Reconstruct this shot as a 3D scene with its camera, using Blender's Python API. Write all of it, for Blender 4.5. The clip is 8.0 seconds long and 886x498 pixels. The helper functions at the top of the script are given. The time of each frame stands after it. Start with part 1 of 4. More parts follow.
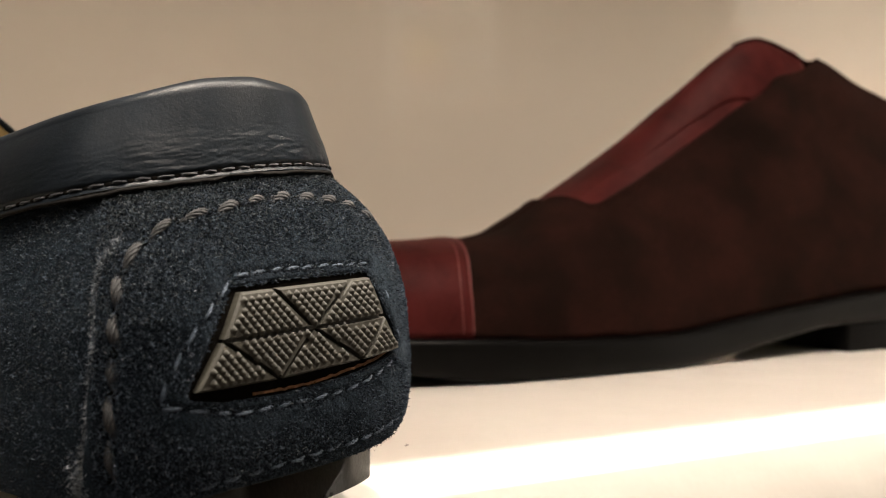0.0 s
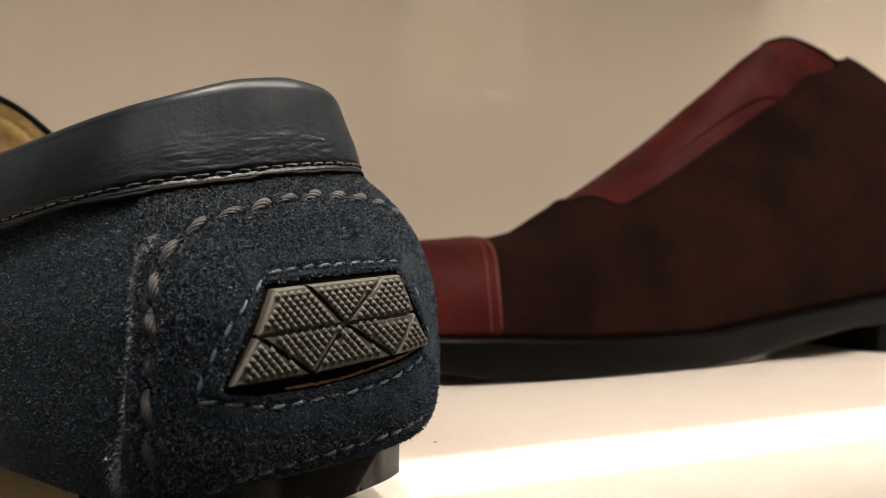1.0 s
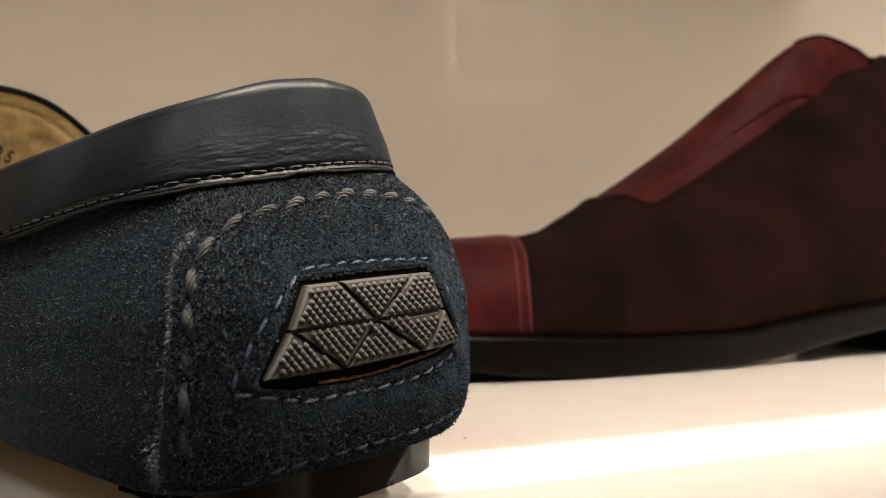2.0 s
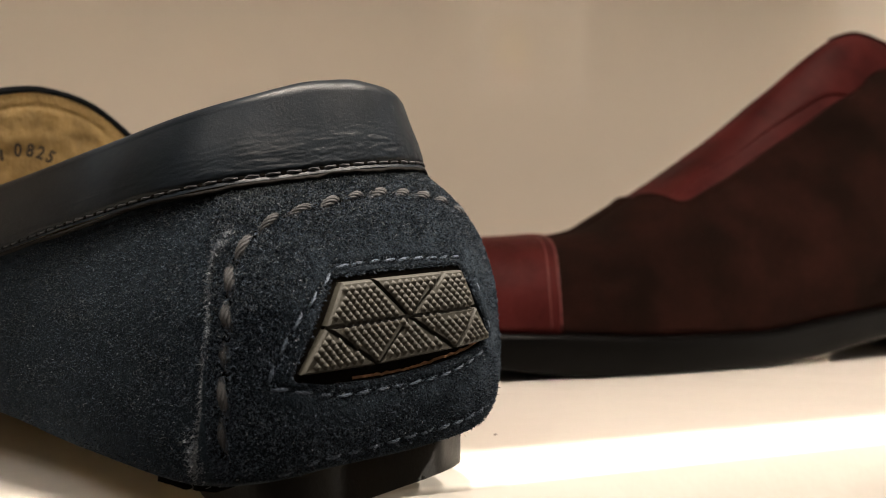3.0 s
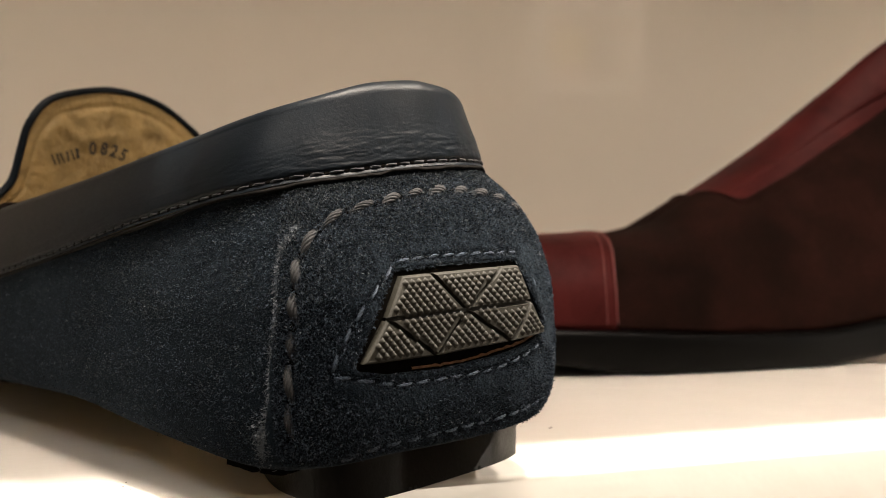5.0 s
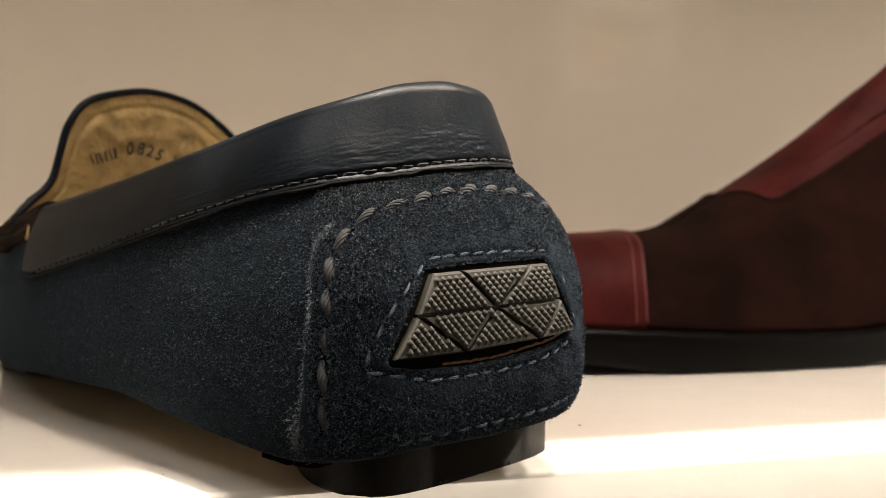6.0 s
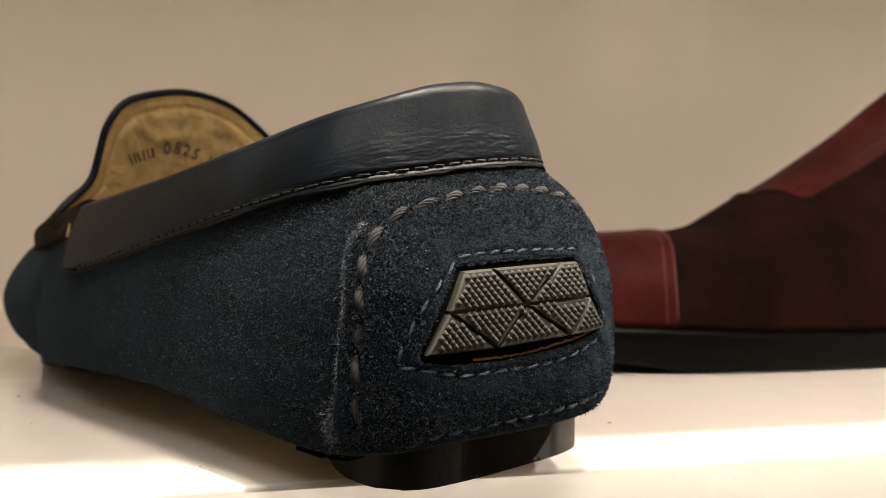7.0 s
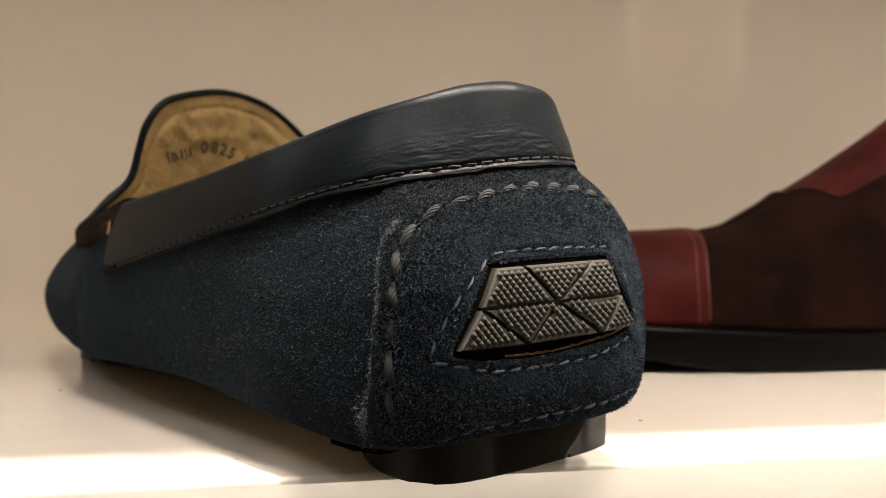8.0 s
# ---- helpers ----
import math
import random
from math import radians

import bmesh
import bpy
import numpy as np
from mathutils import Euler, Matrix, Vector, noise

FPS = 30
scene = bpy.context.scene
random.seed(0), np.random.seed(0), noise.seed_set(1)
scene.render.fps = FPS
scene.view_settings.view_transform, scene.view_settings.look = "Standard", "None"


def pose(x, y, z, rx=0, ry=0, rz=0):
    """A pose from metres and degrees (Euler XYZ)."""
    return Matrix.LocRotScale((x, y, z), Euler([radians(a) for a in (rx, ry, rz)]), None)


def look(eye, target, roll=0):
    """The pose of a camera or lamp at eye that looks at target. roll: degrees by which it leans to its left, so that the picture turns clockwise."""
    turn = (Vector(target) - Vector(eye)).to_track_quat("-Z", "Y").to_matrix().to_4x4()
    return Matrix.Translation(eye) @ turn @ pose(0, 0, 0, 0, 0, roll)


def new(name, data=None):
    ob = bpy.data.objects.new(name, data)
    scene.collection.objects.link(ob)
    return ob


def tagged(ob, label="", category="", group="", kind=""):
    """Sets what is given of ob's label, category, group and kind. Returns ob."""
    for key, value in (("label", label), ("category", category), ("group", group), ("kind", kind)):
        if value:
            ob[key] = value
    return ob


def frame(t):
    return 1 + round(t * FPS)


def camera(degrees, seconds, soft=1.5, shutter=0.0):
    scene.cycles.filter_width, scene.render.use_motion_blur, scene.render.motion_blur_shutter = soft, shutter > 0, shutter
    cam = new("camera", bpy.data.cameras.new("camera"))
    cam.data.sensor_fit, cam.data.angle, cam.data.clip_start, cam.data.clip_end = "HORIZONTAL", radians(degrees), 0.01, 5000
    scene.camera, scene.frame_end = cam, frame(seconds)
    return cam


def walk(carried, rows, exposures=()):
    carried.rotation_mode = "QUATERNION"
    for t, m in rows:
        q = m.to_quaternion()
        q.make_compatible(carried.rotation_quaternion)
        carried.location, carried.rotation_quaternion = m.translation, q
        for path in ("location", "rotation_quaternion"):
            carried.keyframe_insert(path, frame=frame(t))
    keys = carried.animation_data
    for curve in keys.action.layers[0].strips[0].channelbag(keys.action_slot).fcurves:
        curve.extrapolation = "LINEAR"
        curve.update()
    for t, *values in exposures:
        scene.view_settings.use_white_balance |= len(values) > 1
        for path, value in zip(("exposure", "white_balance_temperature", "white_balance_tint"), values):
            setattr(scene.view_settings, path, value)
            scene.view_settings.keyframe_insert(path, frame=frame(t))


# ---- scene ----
K = 0.941            # overall size of the plan
U = 0.01 * K         # one plan unit in metres

# ---- camera ----
cam = camera(50.75, 8.0, soft=0.9)
PATH = [
    (0.0, 0.0, 0.0, 4.59, 90.233, 0.473, 0.0),
    (0.5, -0.022, -0.109, 4.566, 90.256, 0.444, 0.823),
    (1.0, -0.042, -0.196, 4.546, 90.268, 0.412, 1.635),
    (1.5, -0.045, -0.300, 4.529, 90.253, 0.337, 2.525),
    (3.0, -0.028, -0.690, 4.513, 90.146, 0.156, 5.365),
    (3.5, -0.020, -0.815, 4.503, 90.101, 0.080, 6.278),
    (4.0, -0.005, -0.945, 4.496, 90.054, -0.010, 7.154),
    (4.5, 0.008, -1.065, 4.490, 90.005, -0.090, 7.995),
    (6.0, 0.036, -1.457, 4.462, 89.930, -0.258, 10.638),
    (6.5, 0.062, -1.590, 4.455, 89.880, -0.340, 11.600),
    (7.0, 0.077, -1.720, 4.443, 89.855, -0.414, 12.510),
    (7.5, 0.095, -1.850, 4.432, 89.815, -0.490, 13.470),
    (8.0, 0.118, -1.955, 4.420, 89.772, -0.565, 14.457),
]
walk(cam, [(t, pose(x * U, y * U, z * U, a, b, g)) for t, x, y, z, a, b, g in PATH])
cam.data.dof.use_dof = True
cam.data.dof.focus_distance = 0.155
cam.data.dof.aperture_fstop = 27.0

# ---- light ----
SHELF_TURN = 27.58
SHELF = pose(0, 18.072 * U, 0, 0, 0, SHELF_TURN)     # front top edge of the shelf, x along it, y into the niche


def area_lamp(name, m, watts, size_x, size_y, colour, round_=False):
    data = bpy.data.lights.new(name, "AREA")
    data.shape = "ELLIPSE" if round_ else "RECTANGLE"
    data.size, data.size_y, data.energy, data.color = size_x, size_y, watts, colour
    ob = new(name, data)
    ob.matrix_world = m
    return ob


WARM = (1.0, 0.89, 0.76)
world = bpy.data.worlds.new("shop_air")
scene.world = world
world.use_nodes = True
world.node_tree.nodes["Background"].inputs[0].default_value = (1.0, 0.88, 0.76, 1)
world.node_tree.nodes["Background"].inputs[1].default_value = 0.06
for x, watts in ((-0.86, 0.5), (-0.46, 6), (-0.08, 54), (0.45, 38), (1.06, 44), (1.54, 44)):
    area_lamp("downlight_lamp", SHELF @ look((x, -0.040, 1.55), (x - 0.1, 0.0, 0.0)), watts, 0.04, 0.04, WARM, True)
panel = area_lamp("ceiling_panel_lamp", SHELF @ look((0.20, -0.76, 1.75), (1.08, 0.15, 0.0)), 22.5, 0.7, 0.62, (1.0, 0.85, 0.715))
panel.data.spread = radians(95)
area_lamp("side_panel_lamp", SHELF @ look((-1.42, -0.55, 1.75), (-0.1, 0.0, 0.0)), 13, 1.2, 0.6, (1.0, 0.95, 0.88))
# unseen lamp added to brighten the rack, so that its reflection shows
area_lamp("rack_fill_lamp", SHELF @ look((1.5, -1.9, 1.8), (1.5, -2.7, 0.7)), 32, 0.1, 0.1, WARM, True)
scene.view_settings.exposure = 0.0


# ---- materials ----
def material(name, colour, rough=0.6, metal=0.0, spec=0.5, sheen=0.0, sheen_tint=(0.58, 0.78, 1.0), vary=0.0, vary_scale=60.0, tint=None,
             fine=0.0, fine_scale=3000.0, island=None, bump=0.0, bump_scale=1500.0, bump2=0.0, bump2_scale=200.0, coat=0.0, stretch=None):
    """Principled surface: colour mottled at two scales, relief at two scales."""
    mat = bpy.data.materials.new(name)
    mat.use_nodes = True
    nt = mat.node_tree
    b = nt.nodes["Principled BSDF"]
    b.inputs["Roughness"].default_value, b.inputs["Metallic"].default_value = rough, metal
    b.inputs["Specular IOR Level"].default_value = spec
    b.inputs["Sheen Weight"].default_value, b.inputs["Sheen Roughness"].default_value = sheen, 0.6
    b.inputs["Sheen Tint"].default_value = (*sheen_tint, 1)
    b.inputs["Coat Weight"].default_value, b.inputs["Coat Roughness"].default_value = coat, 0.12
    co = nt.nodes.new("ShaderNodeTexCoord").outputs["Object"]
    if stretch:
        mp = nt.nodes.new("ShaderNodeMapping")
        mp.inputs["Scale"].default_value = stretch
        nt.links.new(co, mp.inputs["Vector"])
        co = mp.outputs["Vector"]

    def noise_at(scale, detail=4.0, rough_=0.6):
        n = nt.nodes.new("ShaderNodeTexNoise")
        n.inputs["Scale"].default_value, n.inputs["Detail"].default_value, n.inputs["Roughness"].default_value = scale, detail, rough_
        nt.links.new(co, n.inputs["Vector"])
        return n.outputs["Fac"]

    def mixed(fac_socket, low, high, a, c2):
        ramp = nt.nodes.new("ShaderNodeMapRange")
        ramp.inputs["From Min"].default_value, ramp.inputs["From Max"].default_value = low, high
        nt.links.new(fac_socket, ramp.inputs["Value"])
        mx = nt.nodes.new("ShaderNodeMix")
        mx.data_type = "RGBA"
        nt.links.new(ramp.outputs["Result"], mx.inputs["Factor"])
        for s, v in ((mx.inputs[6], a), (mx.inputs[7], c2)):
            if isinstance(v, tuple):
                s.default_value = (*v, 1)
            else:
                nt.links.new(v, s)
        return mx.outputs[2]

    base = colour
    if vary:
        other = tint or tuple(min(1, c * (1 + vary)) for c in colour)
        base = mixed(noise_at(vary_scale, 5), 0.38, 0.68, colour, other)
    if island:
        rnd = nt.nodes.new("ShaderNodeNewGeometry").outputs["Random Per Island"]
        base = mixed(rnd, 0.0, 1.0, base, island)
    if fine:
        dark = mixed(noise_at(fine_scale, 3, 0.7), 0.35, 0.65, (1 - fine,) * 3, (1 + fine,) * 3)
        mul = nt.nodes.new("ShaderNodeMix")
        mul.data_type, mul.blend_type = "RGBA", "MULTIPLY"
        mul.inputs["Factor"].default_value = 1.0
        if isinstance(base, tuple):
            mul.inputs[6].default_value = (*base, 1)
        else:
            nt.links.new(base, mul.inputs[6])
        nt.links.new(dark, mul.inputs[7])
        base = mul.outputs[2]
    if isinstance(base, tuple):
        b.inputs["Base Color"].default_value = (*base, 1)
    else:
        nt.links.new(base, b.inputs["Base Color"])
    last = None
    for amount, scale in ((bump2, bump2_scale), (bump, bump_scale)):
        if amount:
            bp = nt.nodes.new("ShaderNodeBump")
            bp.inputs["Strength"].default_value, bp.inputs["Distance"].default_value = amount, 0.6 / scale
            nt.links.new(noise_at(scale, 5, 0.6), bp.inputs["Height"])
            if last:
                nt.links.new(last, bp.inputs["Normal"])
            last = bp.outputs["Normal"]
    if last:
        nt.links.new(last, b.inputs["Normal"])
    return mat


M_LACQUER = material("white_lacquer", (0.80, 0.76, 0.70), rough=0.10, spec=0.16, vary=-0.04, vary_scale=9, bump2=0.02, bump2_scale=30)
M_PANEL = material("glossy_back_panel", (0.76, 0.682, 0.585), rough=0.03, vary=-0.05, vary_scale=4, bump2=0.003, bump2_scale=20)
M_PLASTER = material("shop_plaster", (0.11, 0.10, 0.085), rough=0.9, vary=-0.3, vary_scale=3, bump=0.1, bump_scale=120)
M_CEILING = material("ceiling_paint", (0.20, 0.19, 0.175), rough=0.9, vary=-0.1, vary_scale=3)
M_FLOOR = material("shop_floor", (0.07, 0.055, 0.045), rough=0.5, vary=-0.3, vary_scale=2, bump=0.1, bump_scale=90)
M_NAVY_SUEDE = material("navy_suede", (0.0036, 0.0050, 0.0070), rough=1.0, spec=0.04, sheen=0.050, vary=0.9, tint=(0.0072, 0.0102, 0.0142), vary_scale=42, fine=0.75,
                        fine_scale=2600, bump=0.9, bump_scale=1900, bump2=0.25, bump2_scale=260)
M_NAVY_LEATHER = material("navy_leather", (0.0042, 0.0058, 0.0078), rough=0.34, spec=0.09, vary=1.0, vary_scale=45, bump=0.26, bump_scale=3200,
                          bump2=0.05, bump2_scale=500)
M_EDGE = material("raw_leather_edge", (0.0058, 0.0052, 0.0047), rough=0.75, spec=0.05, vary=0.5, vary_scale=300, bump=0.5, bump_scale=1200)
M_TAN = material("tan_lining", (0.36, 0.245, 0.095), rough=0.7, vary=-0.3, vary_scale=160, bump=0.2, bump_scale=1200, bump2=0.5, bump2_scale=180)
M_THREAD = material("grey_blue_thread", (0.020, 0.0202, 0.0215), rough=0.9, vary=0.5, vary_scale=900, bump=0.6, bump_scale=4000)
M_THREAD_DARK = material("dark_thread", (0.020, 0.0208, 0.0235), rough=0.85, vary=0.5, vary_scale=900)
M_THREAD_BLUE = material("pale_blue_thread", (0.055, 0.075, 0.105), rough=0.75, vary=0.4, vary_scale=900)
M_FIBRE = material("suede_fibre", (0.0042, 0.0056, 0.0082), rough=1.0, spec=0.05, island=(0.056, 0.072, 0.095))
M_FIBRE_GREY = material("worn_lit_suede_fibre", (0.014, 0.017, 0.020), rough=1.0, spec=0.05, island=(0.078, 0.088, 0.096))
M_FIBRE_PALE = material("pale_suede_fibre", (0.07, 0.082, 0.10), rough=1.0, spec=0.05, island=(0.19, 0.205, 0.225))
M_RUBBER = material("black_rubber", (0.0055, 0.0051, 0.0046), rough=0.5, spec=0.18, vary=0.5, vary_scale=120, bump=0.2, bump_scale=900)
M_PAD = material("grey_rubber", (0.0245, 0.0225, 0.0168), rough=0.6, spec=0.3, vary=-0.2, vary_scale=250, bump=0.2, bump_scale=2500)
M_CORK = material("orange_brown_midsole", (0.15, 0.066, 0.024), rough=0.9, vary=-0.5, vary_scale=500, bump=0.6, bump_scale=1500)
M_BROWN_SUEDE = material("dark_brown_suede", (0.0066, 0.0034, 0.0027), rough=1.0, spec=0.03, sheen=0.010, sheen_tint=(1.0, 0.55, 0.40), vary=0.8, tint=(0.0180, 0.0065, 0.0052), vary_scale=40, fine=0.6,
                         fine_scale=2200, bump=0.5, bump_scale=1500)
M_BURGUNDY = material("burgundy_leather", (0.058, 0.0105, 0.0100), rough=0.5, spec=0.035, vary=-0.6, vary_scale=45, bump=0.12, bump_scale=1100, bump2=0.1, bump2_scale=120)
M_STRAP = material("brown_black_suede", (0.012, 0.0078, 0.0058), rough=0.95, spec=0.08, vary=0.8, vary_scale=90, fine=0.5, fine_scale=2200, bump=0.7, bump_scale=1400)
M_BURGUNDY_SEAM = material("burgundy_seam", (0.085, 0.013, 0.012), rough=0.6, vary=0.4, vary_scale=900)
M_SOLE = material("black_leather_sole", (0.0022, 0.0021, 0.0021), rough=0.34, spec=0.07, vary=0.6, vary_scale=80, bump=0.1, bump_scale=700)
M_GLOW = bpy.data.materials.new("lit_side_panel")
M_GLOW.use_nodes = True
M_GLOW.node_tree.nodes["Principled BSDF"].inputs["Emission Color"].default_value = (1.0, 0.88, 0.74, 1)
M_GLOW.node_tree.nodes["Principled BSDF"].inputs["Emission Strength"].default_value = 1.2
M_BOX_PINK = material("dull_pink_card", (0.5, 0.33, 0.27), rough=0.7, vary=-0.15, vary_scale=30)
M_BOX_YELLOW = material("yellow_card", (0.62, 0.47, 0.2), rough=0.7, vary=-0.15, vary_scale=30)
# near-black painted where gaps and holes lie in shade; also colours the sole strips
M_SHADE_BLACK = material("shade_and_strip_black", (0.004, 0.0035, 0.003), rough=1.0, spec=0.0)
M_INK = material("black_ink", (0.032, 0.023, 0.014), rough=0.8)

# ---- mesh helpers ----
def part(name, bm, mat, parent=None, label="", smooth=True):
    """Links a bmesh, drawn in plan units, as one mesh object under a thing or part."""
    bmesh.ops.recalc_face_normals(bm, faces=bm.faces)
    me = bpy.data.meshes.new(name)
    bm.transform(Matrix.Diagonal((U, U, U, 1)))
    bm.to_mesh(me)
    bm.free()
    me.materials.append(mat)
    if smooth:
        me.shade_smooth()
    ob = new(name, me)
    if parent:
        ob.parent = parent
    if label:
        tagged(ob, label)
    return ob


def sheet(fn, us, vs, closed=False):
    """A grid of quads over fn(u, v)."""
    bm = bmesh.new()
    rows = [[bm.verts.new(fn(u, v)) for v in vs] for u in us]
    n = len(rows)
    for i in range(n if closed else n - 1):
        a, b = rows[i], rows[(i + 1) % n]
        for j in range(len(vs) - 1):
            bm.faces.new((a[j], b[j], b[j + 1], a[j + 1]))
    return bm


def shell(fn, us, vs, closed=False):
    """A sheet with thickness: fn(u, v, k) with k 0 on the outer and 1 on the inner face; its rims are closed."""
    bm = bmesh.new()
    nu, nv = len(us), len(vs)
    grids = [[[bm.verts.new(fn(u, v, k)) for v in vs] for u in us] for k in (0, 1)]
    o, n = grids
    for i in range(nu if closed else nu - 1):
        j2 = (i + 1) % nu
        for j in range(nv - 1):
            bm.faces.new((o[i][j], o[j2][j], o[j2][j + 1], o[i][j + 1]))
            bm.faces.new((n[i][j], n[i][j + 1], n[j2][j + 1], n[j2][j]))
        for j in (0, nv - 1):
            bm.faces.new((o[i][j], o[j2][j], n[j2][j], n[i][j]))
    if not closed:
        for i in (0, nu - 1):
            for j in range(nv - 1):
                bm.faces.new((o[i][j], o[i][j + 1], n[i][j + 1], n[i][j]))
    return bm


def lin(a, b, n):
    return [a + (b - a) * i / (n - 1) for i in range(n)]


def interp(x, pts):
    """Smooth curve through (x, y) points."""
    xs, ys = zip(*pts)
    if x <= xs[0]:
        return ys[0]
    if x >= xs[-1]:
        return ys[-1]
    k = max(i for i in range(len(xs) - 1) if xs[i] <= x)
    h = xs[k + 1] - xs[k]
    t = (x - xs[k]) / h
    def slope(i):
        if i == 0:
            return (ys[1] - ys[0]) / (xs[1] - xs[0])
        if i == len(xs) - 1:
            return (ys[-1] - ys[-2]) / (xs[-1] - xs[-2])
        a, b = (ys[i] - ys[i - 1]) / (xs[i] - xs[i - 1]), (ys[i + 1] - ys[i]) / (xs[i + 1] - xs[i])
        return 0 if a * b <= 0 else 2 * a * b / (a + b)
    m0, m1 = slope(k) * h, slope(k + 1) * h
    t2, t3 = t * t, t * t * t
    return (2 * t3 - 3 * t2 + 1) * ys[k] + (t3 - 2 * t2 + t) * m0 + (-2 * t3 + 3 * t2) * ys[k + 1] + (t3 - t2) * m1


def smooth01(x, a, b):
    t = min(1.0, max(0.0, (x - a) / (b - a)))
    return t * t * (3 - 2 * t)


def rounded_box(x0, x1, y0, y1, z0, z1, r=0.1, seg=3):
    bm = bmesh.new()
    bmesh.ops.create_cube(bm, size=1.0)
    bm.transform(Matrix.Translation(((x0 + x1) / 2, (y0 + y1) / 2, (z0 + z1) / 2)) @ Matrix.Diagonal((x1 - x0, y1 - y0, z1 - z0, 1)))
    if r:
        bmesh.ops.bevel(bm, geom=bm.edges[:], offset=r, segments=seg, profile=0.5, affect="EDGES")
    return bm


def tube(points, radius, sides=8, taper=False):
    """A round cord through points."""
    bm = bmesh.new()
    rings = []
    n = len(points)
    for i, p in enumerate(points):
        d = (Vector(points[min(i + 1, n - 1)]) - Vector(points[max(i - 1, 0)])).normalized()
        side = d.cross(Vector((0.13, 0.2, 0.97))).normalized()
        up = side.cross(d)
        r = radius * (math.sin(math.pi * (0.12 + 0.76 * i / (n - 1))) if taper else 1)
        rings.append([bm.verts.new(Vector(p) + r * (math.cos(2 * math.pi * k / sides) * side + math.sin(2 * math.pi * k / sides) * up)) for k in range(sides)])
    for a, b in zip(rings, rings[1:]):
        for k in range(sides):
            bm.faces.new((a[k], a[(k + 1) % sides], b[(k + 1) % sides], b[k]))
    bm.faces.new(rings[0][::-1])
    bm.faces.new(rings[-1])
    return bm


# ---- niche and shop ----
def box_structure(name, m, x0, x1, y0, y1, z0, z1, mat, label, r=0.0):
    ob = part(name, rounded_box(x0 / U, x1 / U, y0 / U, y1 / U, z0 / U, z1 / U, r / U if r else 0), mat, None, smooth=bool(r))
    ob.matrix_world = m
    return tagged(ob, label, kind="structure")


NICHE_DEPTH = 26.22 * U
box_structure("shelf", SHELF, -1.6, 3.3, 0.0, NICHE_DEPTH, -0.045, 0.0, M_LACQUER, "glossy white lacquered display shelf board", 0.0012)
box_structure("wall_back", SHELF, -1.6, 3.3, NICHE_DEPTH, NICHE_DEPTH + 0.02, -1.0, 2.0, M_PANEL, "glossy cream back panel of the display niche")
box_structure("upper_shelf", SHELF, -1.6, 3.3, 0.0, NICHE_DEPTH, 0.50, 0.53, M_LACQUER, "white lacquered shelf board above the display", 0.0012)
box_structure("wall_left", SHELF, -1.63, -1.6, -3.2, NICHE_DEPTH + 0.02, -1.0, 2.0, M_PLASTER, "plain dark plaster side wall")
box_structure("wall_right", SHELF, 3.3, 3.33, -3.2, NICHE_DEPTH + 0.02, -1.0, 2.0, M_PLASTER, "plain dark plaster side wall")
box_structure("wall_front", SHELF, -1.63, 3.33, -3.23, -3.2, -1.0, 2.0, M_PLASTER, "plain dark plaster wall across the shop")
box_structure("floor", SHELF, -1.63, 3.33, -3.23, NICHE_DEPTH, -1.02, -1.0, M_FLOOR, "dark brown shop floor")
box_structure("ceiling", SHELF, -1.63, 3.33, -3.23, NICHE_DEPTH + 0.02, 2.0, 2.03, M_CEILING, "plain warm white shop ceiling")


def make_rack():
    """Display rack across the shop, known from its reflection in the back panel."""
    rack = new("display_rack")
    tagged(rack, "pale lacquered display rack with open shelves across the shop", "rack")
    def bar(name, x0, x1, y0, y1, z0, z1):
        part(name, rounded_box(x0 / U, x1 / U, y0 / U, y1 / U, z0 / U, z1 / U, 0.3), M_LACQUER, rack)
    bar("post", -0.025, 0.025, -0.15, 0.15, 0.56, 1.6)
    bar("post", 0.42, 0.45, -0.15, 0.15, 0.56, 1.6)
    for x0, z in ((0.03, 0.67), (0.25, 0.84), (0.03, 0.985), (0.03, 1.26)):
        bar("shelf_board", x0, 0.415, -0.15, 0.15, z - 0.018, z + 0.018)
    part("plinth", rounded_box(-0.03 / U, 0.46 / U, -0.16 / U, 0.16 / U, -1.0 / U, 0.555 / U, 0.3), M_PLASTER, rack, "dark base cabinet")
    rack.matrix_world = SHELF @ pose(1.41, -2.75, 0)
    return rack


make_rack()


def make_box(x, z, w, h, mat, label):
    box = part("shoe_box", rounded_box(-w / 2 / U, w / 2 / U, -0.1 / U, 0.1 / U, 0, h * 0.72 / U, 0.4), mat)
    part("lid", rounded_box(-w / 2 / U - 0.3, w / 2 / U + 0.3, -0.1 / U - 0.3, 0.1 / U + 0.3, h * 0.68 / U, h / U, 0.3), mat, box)
    box.matrix_world = SHELF @ pose(1.41 + x, -2.72, z)
    tagged(box, label, "box", "boxes on the rack")


make_box(0.14, 0.688, 0.15, 0.07, M_BOX_PINK, "low dull pink card box on the rack")
make_box(0.16, 1.003, 0.12, 0.05, M_BOX_PINK, "low dull pink card box on the rack")
make_box(0.15, 0.758, 0.14, 0.13, M_BOX_YELLOW, "yellowish card box stacked on the rack")

# added glowing panel, itself unseen: brightens the right of the back panel by reflection
bright_panel = box_structure("glow_panel_1", SHELF, 3.27, 3.295, -2.7, -1.0, -0.2, 1.9, M_GLOW, "added glowing panel on the side wall, mirrored in the back panel")

